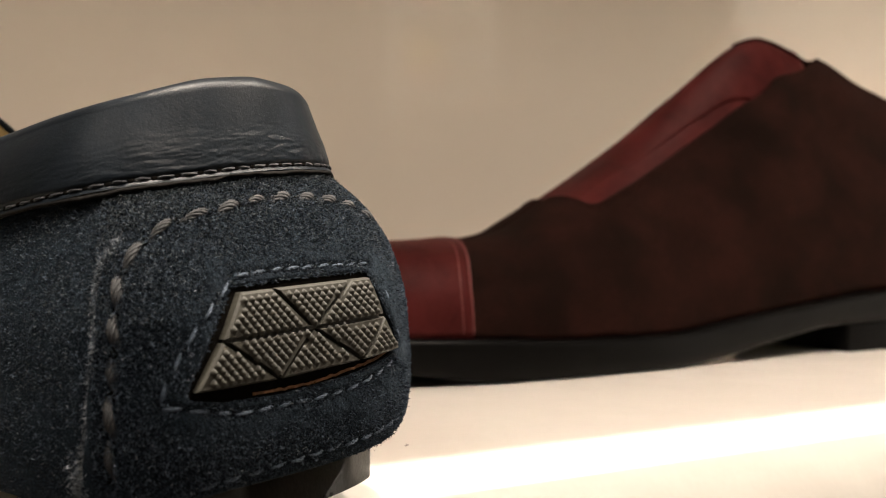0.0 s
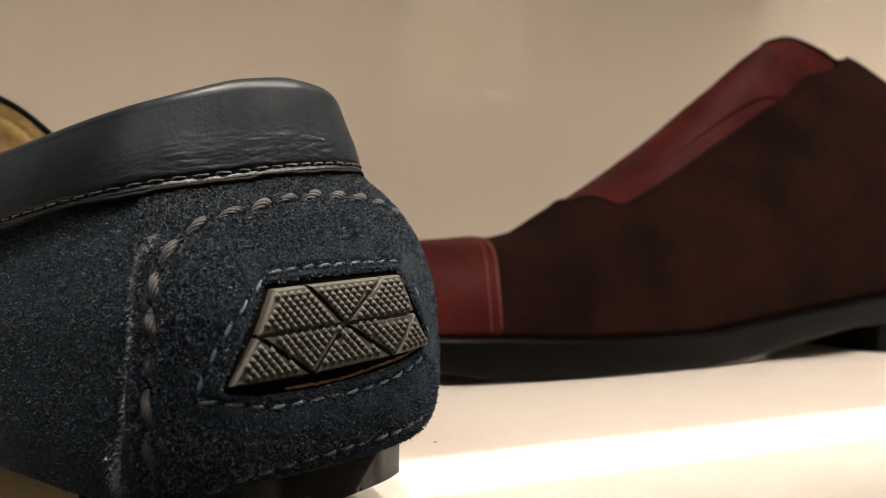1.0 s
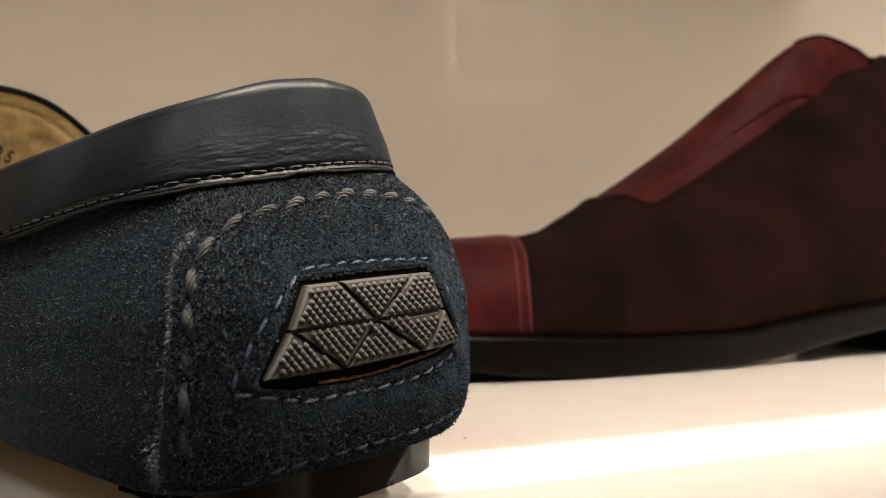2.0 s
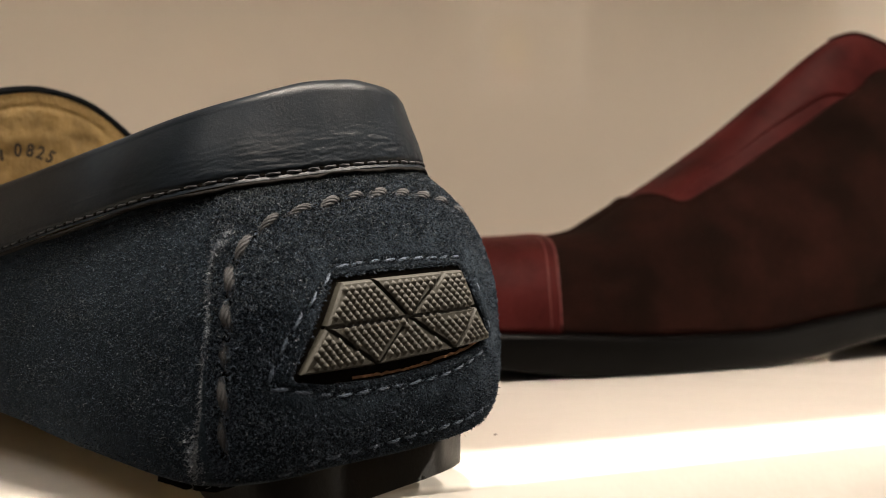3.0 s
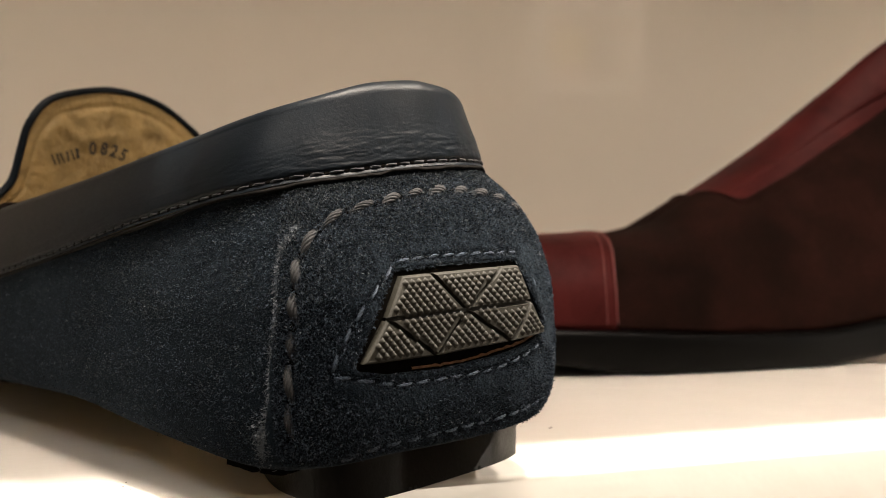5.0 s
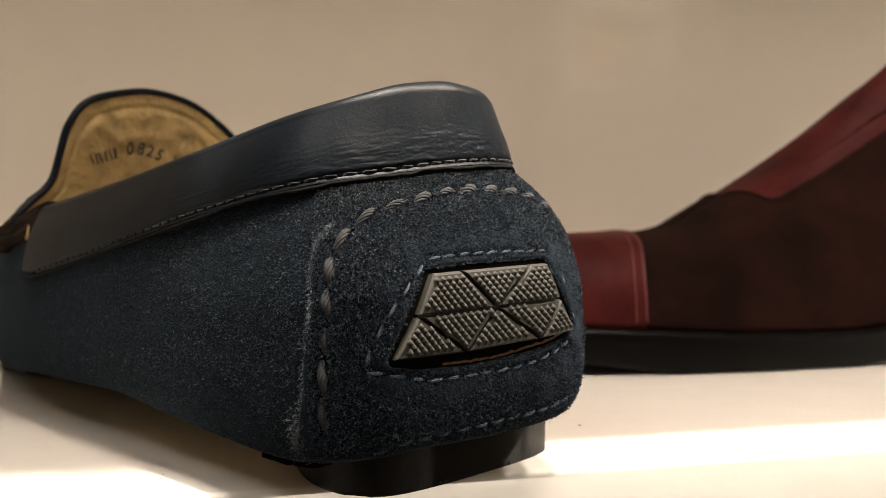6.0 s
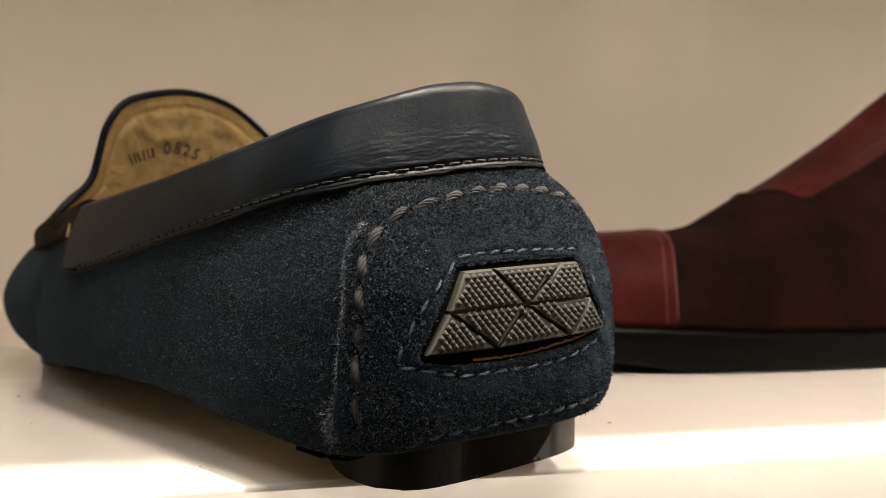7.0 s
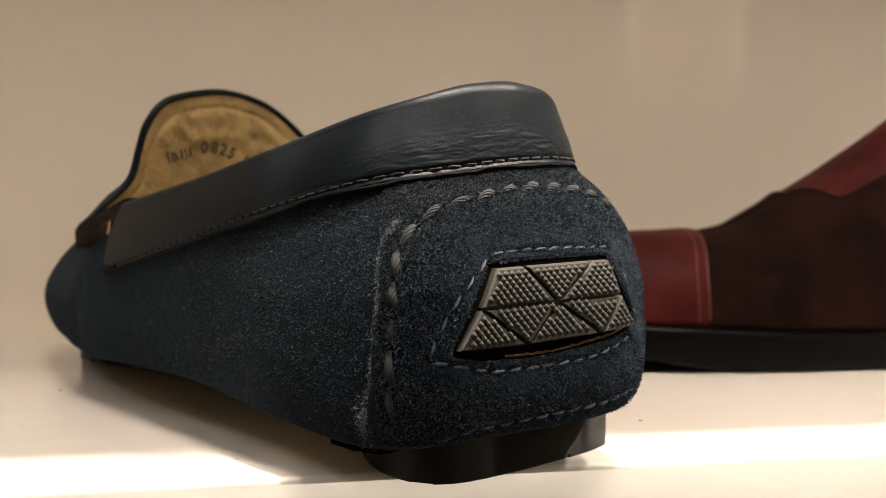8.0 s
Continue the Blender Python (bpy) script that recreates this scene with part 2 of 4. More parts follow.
# ---- navy driving loafer ----
LOAFER_OUTLINE = [(28.5, -2.6), (27.6, -0.5), (26.0, 0.85), (24.2, 1.72), (21.5, 2.45), (18.0, 3.08), (14.0, 3.42), (9.0, 3.5), (5.0, 3.52),
                  (2.2, 3.5), (0.85, 3.25), (0.16, 2.6), (0.0, 1.5), (-0.06, 0.2), (-0.04, -1.3), (0.28, -2.7), (1.25, -3.7), (3.1, -4.1),
                  (7.0, -4.1), (12.0, -4.7), (17.0, -5.8), (21.0, -6.2), (24.5, -5.7), (27.0, -4.4)]


def loop_point(u, ring=LOAFER_OUTLINE):
    """Plan point of a ring: u from 0 at the toe tip, by the near side, round the heel, to 1."""
    n = len(ring)
    f = (u % 1.0) * n
    k, t = int(f), f - int(f)
    p = [Vector(ring[(k + d) % n]) for d in (-1, 0, 1, 2)]
    return 0.5 * (2 * p[1] + (p[2] - p[0]) * t + (2 * p[0] - 5 * p[1] + 4 * p[2] - p[3]) * t * t + (3 * p[1] - p[0] - 3 * p[2] + p[3]) * t ** 3)


def loop_normal(u):
    """Inward normal of the outline in plan."""
    d = (loop_point(u + 0.004) - loop_point(u - 0.004)).normalized()
    return Vector((-d.y, d.x))


# the same 24 stations at the collar's rim
LOAFER_RIM = [(26.0, -2.4), (25.5, -1.5), (24.5, -0.6), (23.0, 0.3), (20.8, 1.3), (17.6, 2.1), (14.0, 2.45), (9.2, 2.5), (5.7, 2.42),
              (3.5, 2.22), (2.35, 1.85), (1.78, 1.25), (1.58, 0.55), (1.56, -0.25), (1.71, -1.02), (2.12, -1.74), (2.92, -2.36), (4.4, -2.74),
              (7.6, -3.05), (12.0, -3.6), (16.5, -4.6), (20.0, -5.0), (23.0, -4.6), (25.0, -3.6)]
LOW_INSET = [(-1.0, 2.0), (-0.12, 1.0), (0.0, 0.38), (0.1, 0.2), (0.35, 0.08), (1.0, 0.0), (2.0, 0.0)]
REAR_LEAN = [(2.8, 0.0), (3.6, 0.04), (4.6, 0.20), (5.2, 0.37), (5.6, 0.54), (5.85, 0.69), (6.0, 0.755), (6.2, 0.80), (6.5, 0.86), (6.9, 0.93), (7.6, 1.0)]
SIDE_LEAN = [(2.4, 0.0), (3.4, 0.06), (4.4, 0.23), (5.3, 0.44), (6.2, 0.65), (7.2, 0.92), (7.6, 1.0)]
SEAM_Z = [(3, 2.6), (5, 2.9), (6, 3.40), (7, 4.20), (8, 4.90), (9, 5.29), (10, 5.5), (11, 5.64), (12, 5.78), (13, 5.9), (14, 5.98), (15, 6.02), (16, 5.95), (17, 5.6), (18, 4.9), (19, 4.2), (20, 3.4), (22, 2.8)]
TOP_Z = [(5, 5.17), (6, 5.40), (7, 5.92), (8, 6.44), (9, 6.86), (10, 7.13), (11, 7.37), (12, 7.53), (13, 7.63), (14, 7.63), (15, 7.55), (16, 7.35), (17, 7.0), (18, 6.5), (19, 5.9), (20, 5.3)]
BOTTOM_Z = [(0, 0.95), (3, 0.8), (5, 0.85), (6, 1.2), (7, 1.3), (8, 1.0), (9, 0.86), (10.3, 1.0), (11.9, 1.10), (13, 1.10), (14, 1.14), (14.6, 1.19), (15.2, 1.31), (16, 1.42), (17, 1.4), (18, 1.3), (20, 1.1), (24, 0.95)]
RIDGE_Z = [(13, 7.2), (15.5, 6.9), (18, 6.3), (20, 5.6), (22, 4.9), (24, 4.2), (26, 3.5)]
SPINE_Y = [(0, -0.2), (8, -0.4), (16, -1.3), (24, -2.3), (29, -2.6)]


def seam_z(u):
    return interp((u % 1.0) * 24, SEAM_Z)


def top_z(u):
    return interp((u % 1.0) * 24, TOP_Z)


def bottom_z(u):
    return interp((u % 1.0) * 24, BOTTOM_Z)


def wall_at(u, z, out=0.0):
    """A point of the standing part of the upper at height z, moved outwards."""
    f = (u % 1.0) * 24
    p, n = loop_point(u), loop_normal(u)
    rear = smooth01(f, 8.6, 11.0) * (1 - smooth01(f, 15.8, 17.5))
    lift = (5.95 - seam_z(u)) * smooth01(z, 3.5, 5.0)
    lean = rear * interp(z + lift, REAR_LEAN) + (1 - rear) * interp(z, SIDE_LEAN)
    waist = 0.10 * smooth01(f, 13.8, 15.0) * (1 - smooth01(f, 17.0, 18.2)) * (1 - smooth01(z, 3.0, 5.0))
    q = p.lerp(loop_point(u, LOAFER_RIM), lean) + n * (interp(z - bottom_z(u), LOW_INSET) + waist - out)
    return Vector((q.x, q.y, z))


def upper_at(u, v, out=0.0):
    """The suede upper: v from 0 at the sole to 1 at the collar seam, or over the forefoot to its ridge."""
    p, n = loop_point(u), loop_normal(u)
    zb = bottom_z(u)
    z = zb + (seam_z(u) + 0.12 - zb) * v
    wall = wall_at(u, z, out)
    over = smooth01(p.x, 15.2, 16.6)
    if over <= 0:
        return wall
    xr = 15.9 + (p.x - 15.9) * 0.80
    ridge = Vector((xr, interp(xr, SPINE_Y)))
    zr = interp(xr, RIDGE_Z)
    a = v * math.pi / 2
    frac = 1 - math.cos(a) ** 0.85
    tuck = 1.1 * (1 - math.sqrt(1 - max(0.0, 1 - v / 0.3) ** 2))
    q = p + n * (tuck - out) + (ridge - p) * frac
    full = 0.9 - 0.22 * smooth01(p.x, 18, 22)
    arch = Vector((q.x, q.y, zb + (zr - zb) * math.sin(a) ** full + out * v))
    return wall.lerp(arch, over)


def outline_u(x, near=True):
    """u at which the near or far side of the outline passes x."""
    best = min((i / 2000 for i in range(2000) if (0 < i / 2000 < 0.5) == near), key=lambda s: abs(loop_point(s).x - x))
    return best


# heel patch, drawn in stations (f, round the outline) and heights
PATCH_EDGE = [(9.35, 0.98), (9.46, 1.45), (9.58, 2.1), (9.6, 2.7), (9.7, 3.3), (9.68, 4.0), (9.78, 4.5), (10.02, 4.86), (10.35, 5.25), (11.0, 5.55), (12, 5.74),
              (13, 5.87), (14, 5.95), (15, 5.97), (15.8, 5.7), (16.3, 5.0), (16.5, 4.0), (16.5, 2.5), (16.3, 1.52), (15.2, 1.34), (14.6, 1.23), (14, 1.18), (13, 1.14),
              (12, 1.13), (11, 1.06), (10.3, 1.02)]
OPENING = [(11.71, 4.10), (12.5, 4.17), (13.2, 4.22), (14.0, 4.27), (14.24, 3.7), (14.58, 2.98), (14.3, 2.81), (13.49, 2.62), (12.44, 2.50), (11.6, 2.51), (11.09, 2.58), (11.03, 2.68), (11.38, 3.37)]
MAIN_SEAM = [(9.92, 1.5), (9.96, 2.2), (9.96, 2.7), (9.99, 3.4), (10.01, 4.0), (10.1, 4.43), (10.35, 4.74), (10.74, 5.04), (11.32, 5.2), (11.87, 5.33), (12.57, 5.47), (13.2, 5.54), (13.85, 5.53), (14.54, 5.43), (15.1, 5.15)]
TOP_THREAD = [(11.72, 4.27), (12.54, 4.36), (13.3, 4.40), (14.15, 4.42)]
NEAR_THREAD = [(11.71, 4.22), (11.23, 3.65), (11.0, 3.31), (10.81, 2.97), (10.6, 2.51)]
LOW_THREAD = [(10.61, 2.52), (11.3, 2.40), (11.84, 2.30), (12.6, 2.32), (13.35, 2.36), (13.91, 2.51), (14.45, 2.70)]
FAR_THREAD = [(14.25, 4.35), (14.45, 3.7), (14.65, 3.0)]
HEM_THREAD = [(10.75, 1.15), (11.41, 1.31), (11.9, 1.35), (12.73, 1.41), (13.8, 1.49), (14.59, 1.60), (15.2, 1.74)]


def along(points, n):
    """n points at even steps of a chart line, smoothed."""
    fs = lin(0, len(points) - 1, len(points))
    a, b = list(zip(fs, [p[0] for p in points])), list(zip(fs, [p[1] for p in points]))
    dense = [(interp(t, a), interp(t, b)) for t in lin(0, len(points) - 1, 40 * len(points))]
    spots = [wall_at(f / 24, z) for f, z in dense]
    run = [0.0]
    for p, q in zip(spots, spots[1:]):
        run.append(run[-1] + (q - p).length)
    return [(float(np.interp(d, run, [c[0] for c in dense])), float(np.interp(d, run, [c[1] for c in dense]))) for d in lin(0, run[-1], n)], run[-1]


def chart_frame(f, z, out, df, dz):
    """Axes at a chart point: along (df, dz), across, and off the surface."""
    u = f / 24
    o = wall_at(u, z, out)
    ef, ez = (wall_at((f + 0.02) / 24, z, out) - o) / 0.02, (wall_at(u, z + 0.02, out) - o) / 0.02
    t = (ef * df + ez * dz).normalized()
    n = ef.cross(ez).normalized()
    if n.dot(Vector((*loop_normal(u), 0))) > 0:
        n = -n
    s = n.cross(t).normalized()
    return Matrix(((t.x, s.x, n.x, o.x * U), (t.y, s.y, n.y, o.y * U), (t.z, s.z, n.z, o.z * U), (0, 0, 0, 1)))


def stitch_mesh(name, length, radius, strands, mat, turns=1.0, rise=0.5, ply=0.62, spread=0.5):
    """One stitch of twisted strands, arched over the leather; drawn along x."""
    bm = bmesh.new()
    n, sides = 9, 5
    for k in range(strands):
        rings = []
        for i in range(n):
            t = i / (n - 1)
            a = 2 * math.pi * (k / strands + turns * t)
            swell = 0.35 + 0.65 * math.sin(math.pi * min(max(t, 0.02), 0.98)) ** 0.5
            mid = Vector((length * (t - 0.5), math.cos(a) * radius * spread * swell, radius * rise * (math.sin(math.pi * t) * 1.6 - 0.9) + math.sin(a) * radius * 0.8 * spread * swell))
            rings.append([bm.verts.new(mid + radius * ply * swell * Vector((0, math.cos(2 * math.pi * j / sides), math.sin(2 * math.pi * j / sides)))) for j in range(sides)])
        for a, b in zip(rings, rings[1:]):
            for j in range(sides):
                bm.faces.new((a[j], a[(j + 1) % sides], b[(j + 1) % sides], b[j]))
        bm.faces.new(rings[0][::-1])
        bm.faces.new(rings[-1])
    bm.transform(Matrix.Diagonal((U, U, U, 1)))
    me = bpy.data.meshes.new(name)
    bm.to_mesh(me)
    bm.free()
    me.materials.append(mat)
    me.shade_smooth()
    return me


def hole_shade_mesh(length, width):
    """A flat near-black bead that paints the shade of a needle hole between two stitches."""
    bm = bmesh.new()
    bmesh.ops.create_icosphere(bm, subdivisions=2, radius=1.0)
    bm.transform(Matrix.Diagonal((length * U, width * U, 0.35 * width * U, 1)))
    me = bpy.data.meshes.new("needle_hole_shade")
    bm.to_mesh(me)
    bm.free()
    me.materials.append(M_SHADE_BLACK)
    me.shade_smooth()
    return me


def sew(thing, points, pitch, me, out, jitter=0.02, tilt=0.0, hole=None, sunk=0.0):
    """Lays a row of single stitches along a chart line."""
    rng = random.Random(len(points) * 7 + int(pitch * 1000))
    spots, length = along(points, 2)
    n = max(2, int(round(length / pitch)))
    spots, _ = along(points, 2 * n + 1)
    for i in range(n):
        a, b, c = spots[2 * i], spots[2 * i + 1], spots[2 * i + 2]
        m = chart_frame(b[0], b[1], out + rng.uniform(-0.5, 0.5) * jitter, c[0] - a[0], c[1] - a[1])
        if hole:
            gap = new("needle_hole_shade", hole)
            gap.parent = thing
            gap.matrix_local = chart_frame(a[0], a[1], out - sunk, c[0] - a[0], c[1] - a[1]) @ pose(0, 0, 0, 0, 0, 8 + rng.uniform(-12, 12))
        ob = new("stitch", me)
        ob.parent = thing
        ob.matrix_local = m @ pose(0, 0, 0, 0, 0, tilt + rng.uniform(-4, 4)) @ pose(0, 0, 0, rng.uniform(-15, 15)) @ Matrix.Diagonal((rng.uniform(0.88, 1.08), rng.uniform(0.8, 1.12), rng.uniform(0.8, 1.12), 1))


def ray_ring(ring, centre, angle):
    """How far a chart ring lies from the centre in a direction."""
    d = Vector((math.cos(angle), math.sin(angle)))
    best = 0.0
    for i in range(len(ring)):
        a, b = Vector(ring[i]) - centre, Vector(ring[(i + 1) % len(ring)]) - centre
        e = b - a
        den = d.x * e.y - d.y * e.x
        if abs(den) < 1e-9:
            continue
        t, s = (a.x * e.y - a.y * e.x) / den, (a.x * d.y - a.y * d.x) / den
        if t > 0 and -1e-6 <= s <= 1 + 1e-6:
            best = max(best, t)
    return best


def line_distance(f, z, line):
    """Distance in the chart, roughly in plan units, from a line."""
    p, best = Vector((f * 1.25, z)), 9.0
    for a, b in zip(line, line[1:]):
        a, b = Vector((a[0] * 1.25, a[1])), Vector((b[0] * 1.25, b[1]))
        t = min(1, max(0, (p - a).dot(b - a) / (b - a).length_squared))
        best = min(best, (a + (b - a) * t - p).length)
    return best


def add_heel_patch(thing):
    centre = Vector((12.75, 3.42))
    angles = lin(0, 2 * math.pi, 361)[:-1]
    reach = [(ray_ring(OPENING, centre, a), ray_ring(PATCH_EDGE, centre, a)) for a in angles]
    steps = [0.0, 0.01, 0.03, 0.06] + lin(0.09, 1.0, 46)
    bm = bmesh.new()
    rows = []
    for (r0, r1), a in zip(reach, angles):
        row = []
        for j, k in enumerate(steps):
            r = r0 + (r1 - r0) * k
            f, z = centre.x + r * math.cos(a), centre.y + r * math.sin(a)
            out = 0.02 + 0.04 * (1 - k) ** 2
            out -= {0: 0.20, 1: 0.07, 2: 0.02}.get(j, 0.0)
            out -= 0.13 * math.exp(-(line_distance(f, z, MAIN_SEAM) / 0.095) ** 2)
            for line in (TOP_THREAD, NEAR_THREAD, LOW_THREAD, HEM_THREAD):
                out -= 0.05 * math.exp(-(line_distance(f, z, line) / 0.06) ** 2)
            if k > 0.97:
                out -= 0.05 * (k - 0.97) / 0.03
            out += 0.02 * noise.noise(Vector((f * 2.2, z * 2.2, 3.0))) + 0.008 * noise.noise(Vector((f * 9, z * 9, 5.0)))
            row.append(bm.verts.new(wall_at(f / 24, z, out)))
        rows.append(row)
    n = len(rows)
    for i in range(n):
        a, b = rows[i], rows[(i + 1) % n]
        for j in range(len(steps) - 1):
            bm.faces.new((a[j], b[j], b[j + 1], a[j + 1]))
    patch = part("heel_patch", bm, M_NAVY_SUEDE, thing, "navy suede heel patch with fuzzy raw edge")
    # near-black sheet that paints the shade in the gap round the rubber insert
    part("gap_shade_sheet", sheet(lambda f, k: wall_at(f / 24, 2.45 + 1.87 * k, -0.02), lin(10.85, 14.65, 24), lin(0, 1, 10)), M_SHADE_BLACK, thing)
    # frayed midsole edge below the insert
    cork = [(12.0, 2.555), (12.5, 2.565), (13.0, 2.60), (13.5, 2.70), (13.95, 2.79), (14.35, 2.91)]
    pts, _ = along(cork, 60)
    bm = bmesh.new()
    rows = []
    for i, (f, z) in enumerate(pts):
        fray = 0.03 * noise.noise(Vector((f * 11, 0, 0)))
        rows.append([bm.verts.new(wall_at(f / 24, z - 0.03 + fray * (j > 1), o)) for j, o in ((0, -0.03), (1, 0.0), (2, 0.0))] + [bm.verts.new(wall_at(f / 24, z + fray, 0.0)), bm.verts.new(wall_at(f / 24, z + 0.02 + fray, -0.05))])
    for a, b in zip(rows, rows[1:]):
        for j in range(4):
            bm.faces.new((a[j], b[j], b[j + 1], a[j + 1]))
    part("midsole_edge", bm, M_CORK, thing, "frayed orange-brown midsole edge")
    add_insert(thing)


def inside(p, poly):
    return all((poly[(i + 1) % len(poly)] - poly[i]).cross(p - poly[i]) < 0 for i in range(len(poly)))


def shrink(poly, d):
    """A convex ring, wound clockwise, moved in by d."""
    n, lines = len(poly), []
    for i in range(n):
        e = (poly[(i + 1) % n] - poly[i]).normalized()
        w = d[i] if isinstance(d, (list, tuple)) else d
        lines.append((poly[i] + Vector((e.y, -e.x)) * w, e))
    out = []
    for i in range(n):
        (p, d1), (q, d2) = lines[i - 1], lines[i]
        out.append(p + d1 * ((q - p).cross(d2) / d1.cross(d2)))
    return out


INSERT_SCALE = 1.3   # plan units of one station over the insert


def add_insert(thing):
    """The studded rubber insert: eight panels between grooves."""
    S = INSERT_SCALE
    P = {k: Vector((-f * S, z)) for k, (f, z) in dict(TL=(11.79, 4.03), A=(12.32, 4.07), B=(13.6, 4.16), TR=(13.96, 4.18), R=(14.14, 3.53), BR=(14.47, 2.92),
         C=(13.66, 2.84), D=(12.36, 2.73), BL=(11.11, 2.69), L=(11.5, 3.36), M=(12.9, 3.44)).items()}

    def put(p, out):
        return wall_at(-p.x / S / 24, p.y, out)

    insert = part("heel_insert", sheet(lambda i, k: put((P["TL"].lerp(P["TR"], i)).lerp(P["BL"].lerp(P["BR"], i), k), 0.02), lin(0.03, 0.97, 30), lin(0.04, 0.96, 16)), M_PAD, thing,
                  "studded grey rubber heel insert with crossing grooves")
    bm = bmesh.new()
    dirs = ((-1, 0, 0), (0, -1, 0), (1, 0, 0), (0, 1, 0))
    r = [bm.verts.new(Vector(d) * 0.080 * U) for d in dirs]
    q = [bm.verts.new(Vector(d) * 0.026 * U + Vector((0, 0, 0.056 * U))) for d in dirs]
    tip = bm.verts.new((0, 0, 0.064 * U))
    for k in range(4):
        bm.faces.new((r[k], r[(k + 1) % 4], q[(k + 1) % 4], q[k]))
        bm.faces.new((q[k], q[(k + 1) % 4], tip))
    stud = bpy.data.meshes.new("stud")
    bm.to_mesh(stud)
    bm.free()
    stud.materials.append(M_PAD)
    stud.shade_smooth()
    # corners wound clockwise when seen from behind the heel; outer sides carry a plain rim
    panels = [("L", "TL", "A", "M"), ("A", "B", "M"), ("B", "TR", "R", "M"), ("BL", "L", "D"), ("L", "M", "D"), ("M", "C", "D"), ("M", "R", "C"), ("R", "BR", "C")]
    outer = {("L", "TL"), ("TL", "A"), ("A", "B"), ("B", "TR"), ("TR", "R"), ("R", "BR"), ("BR", "C"), ("C", "D"), ("D", "BL"), ("BL", "L")}
    for names in panels:
        ring = [P[k] for k in names]
        area = sum(ring[i].cross(ring[(i + 1) % len(ring)]) for i in range(len(ring)))
        if area > 0:
            ring, names = ring[::-1], names[::-1]
        pairs = [(names[i], names[(i + 1) % len(names)]) for i in range(len(names))]
        rim = [(p in outer or p[::-1] in outer) for p in pairs]
        base = shrink(ring, [0.0 if o else 0.027 for o in rim])
        top = shrink(ring, [0.03 if o else 0.042 for o in rim])
        bm = bmesh.new()

        def dense(poly, out):
            verts = []
            for i in range(len(poly)):
                for k in range(6):
                    verts.append(bm.verts.new(put(poly[i].lerp(poly[(i + 1) % len(poly)], k / 6), out)))
            return verts

        lo, mid, hi = dense(base, -0.03), dense(base, 0.10), dense(top, 0.145)
        for a, b in ((lo, mid), (mid, hi)):
            for i in range(len(a)):
                bm.faces.new((a[i], a[(i + 1) % len(a)], b[(i + 1) % len(b)], b[i]))
        c = sum((p for p in top), Vector((0, 0))) / len(top)
        hub = bm.verts.new(put(c, 0.145))
        for i in range(len(hi)):
            bm.faces.new((hi[i], hi[(i + 1) % len(hi)], hub))
        part("insert_panel", bm, M_PAD, insert, smooth=False)
        pitch = 0.156
        field = shrink(ring, [0.04 if o else 0.02 for o in rim])
        for i in range(-125, -88):
            for j in range(15, 35):
                for shift in (Vector((0, 0)), Vector((pitch / 2, pitch / 2))):
                    o = Vector((i * pitch, j * pitch - 0.009 * (i + 106))) + shift
                    if all(inside(o + Vector(d) * pitch * 0.30, field) for d in ((-1, 0), (0, 1), (1, 0), (0, -1))):
                        m = chart_frame(-o.x / S, o.y, 0.138, -1, 0)
                        ob = new("stud", stud)
                        ob.parent = insert
                        ob.matrix_local = m


def add_seams(thing):
    thick = stitch_mesh("stitch", 0.58, 0.080, 6, M_THREAD, 0.75, 0.75, 0.40, 0.70)
    thin = stitch_mesh("stitch", 0.29, 0.030, 3, M_THREAD_BLUE, 0.9)
    fine = stitch_mesh("stitch", 0.25, 0.028, 2, M_THREAD_DARK, 0.5, 0.3)
    sew(thing, MAIN_SEAM, 0.59, thick, -0.012, jitter=0.06, tilt=11, hole=hole_shade_mesh(0.085, 0.07), sunk=0.03)
    sew(thing, TOP_THREAD, 0.36, thin, 0.02, tilt=7)
    sew(thing, NEAR_THREAD, 0.42, thin, 0.02, tilt=7)
    sew(thing, LOW_THREAD, 0.375, thin, 0.02, tilt=7)
    sew(thing, FAR_THREAD, 0.375, thin, 0.02, tilt=7)
    sew(thing, HEM_THREAD, 0.40, thin, 0.01, tilt=7)
    collar_row = [(f, seam_z(f / 24) + 0.19) for f in lin(6.3, 16.2, 26)]
    sew(thing, collar_row, 0.32, fine, 0.12, hole=hole_shade_mesh(0.055, 0.04), sunk=0.012)


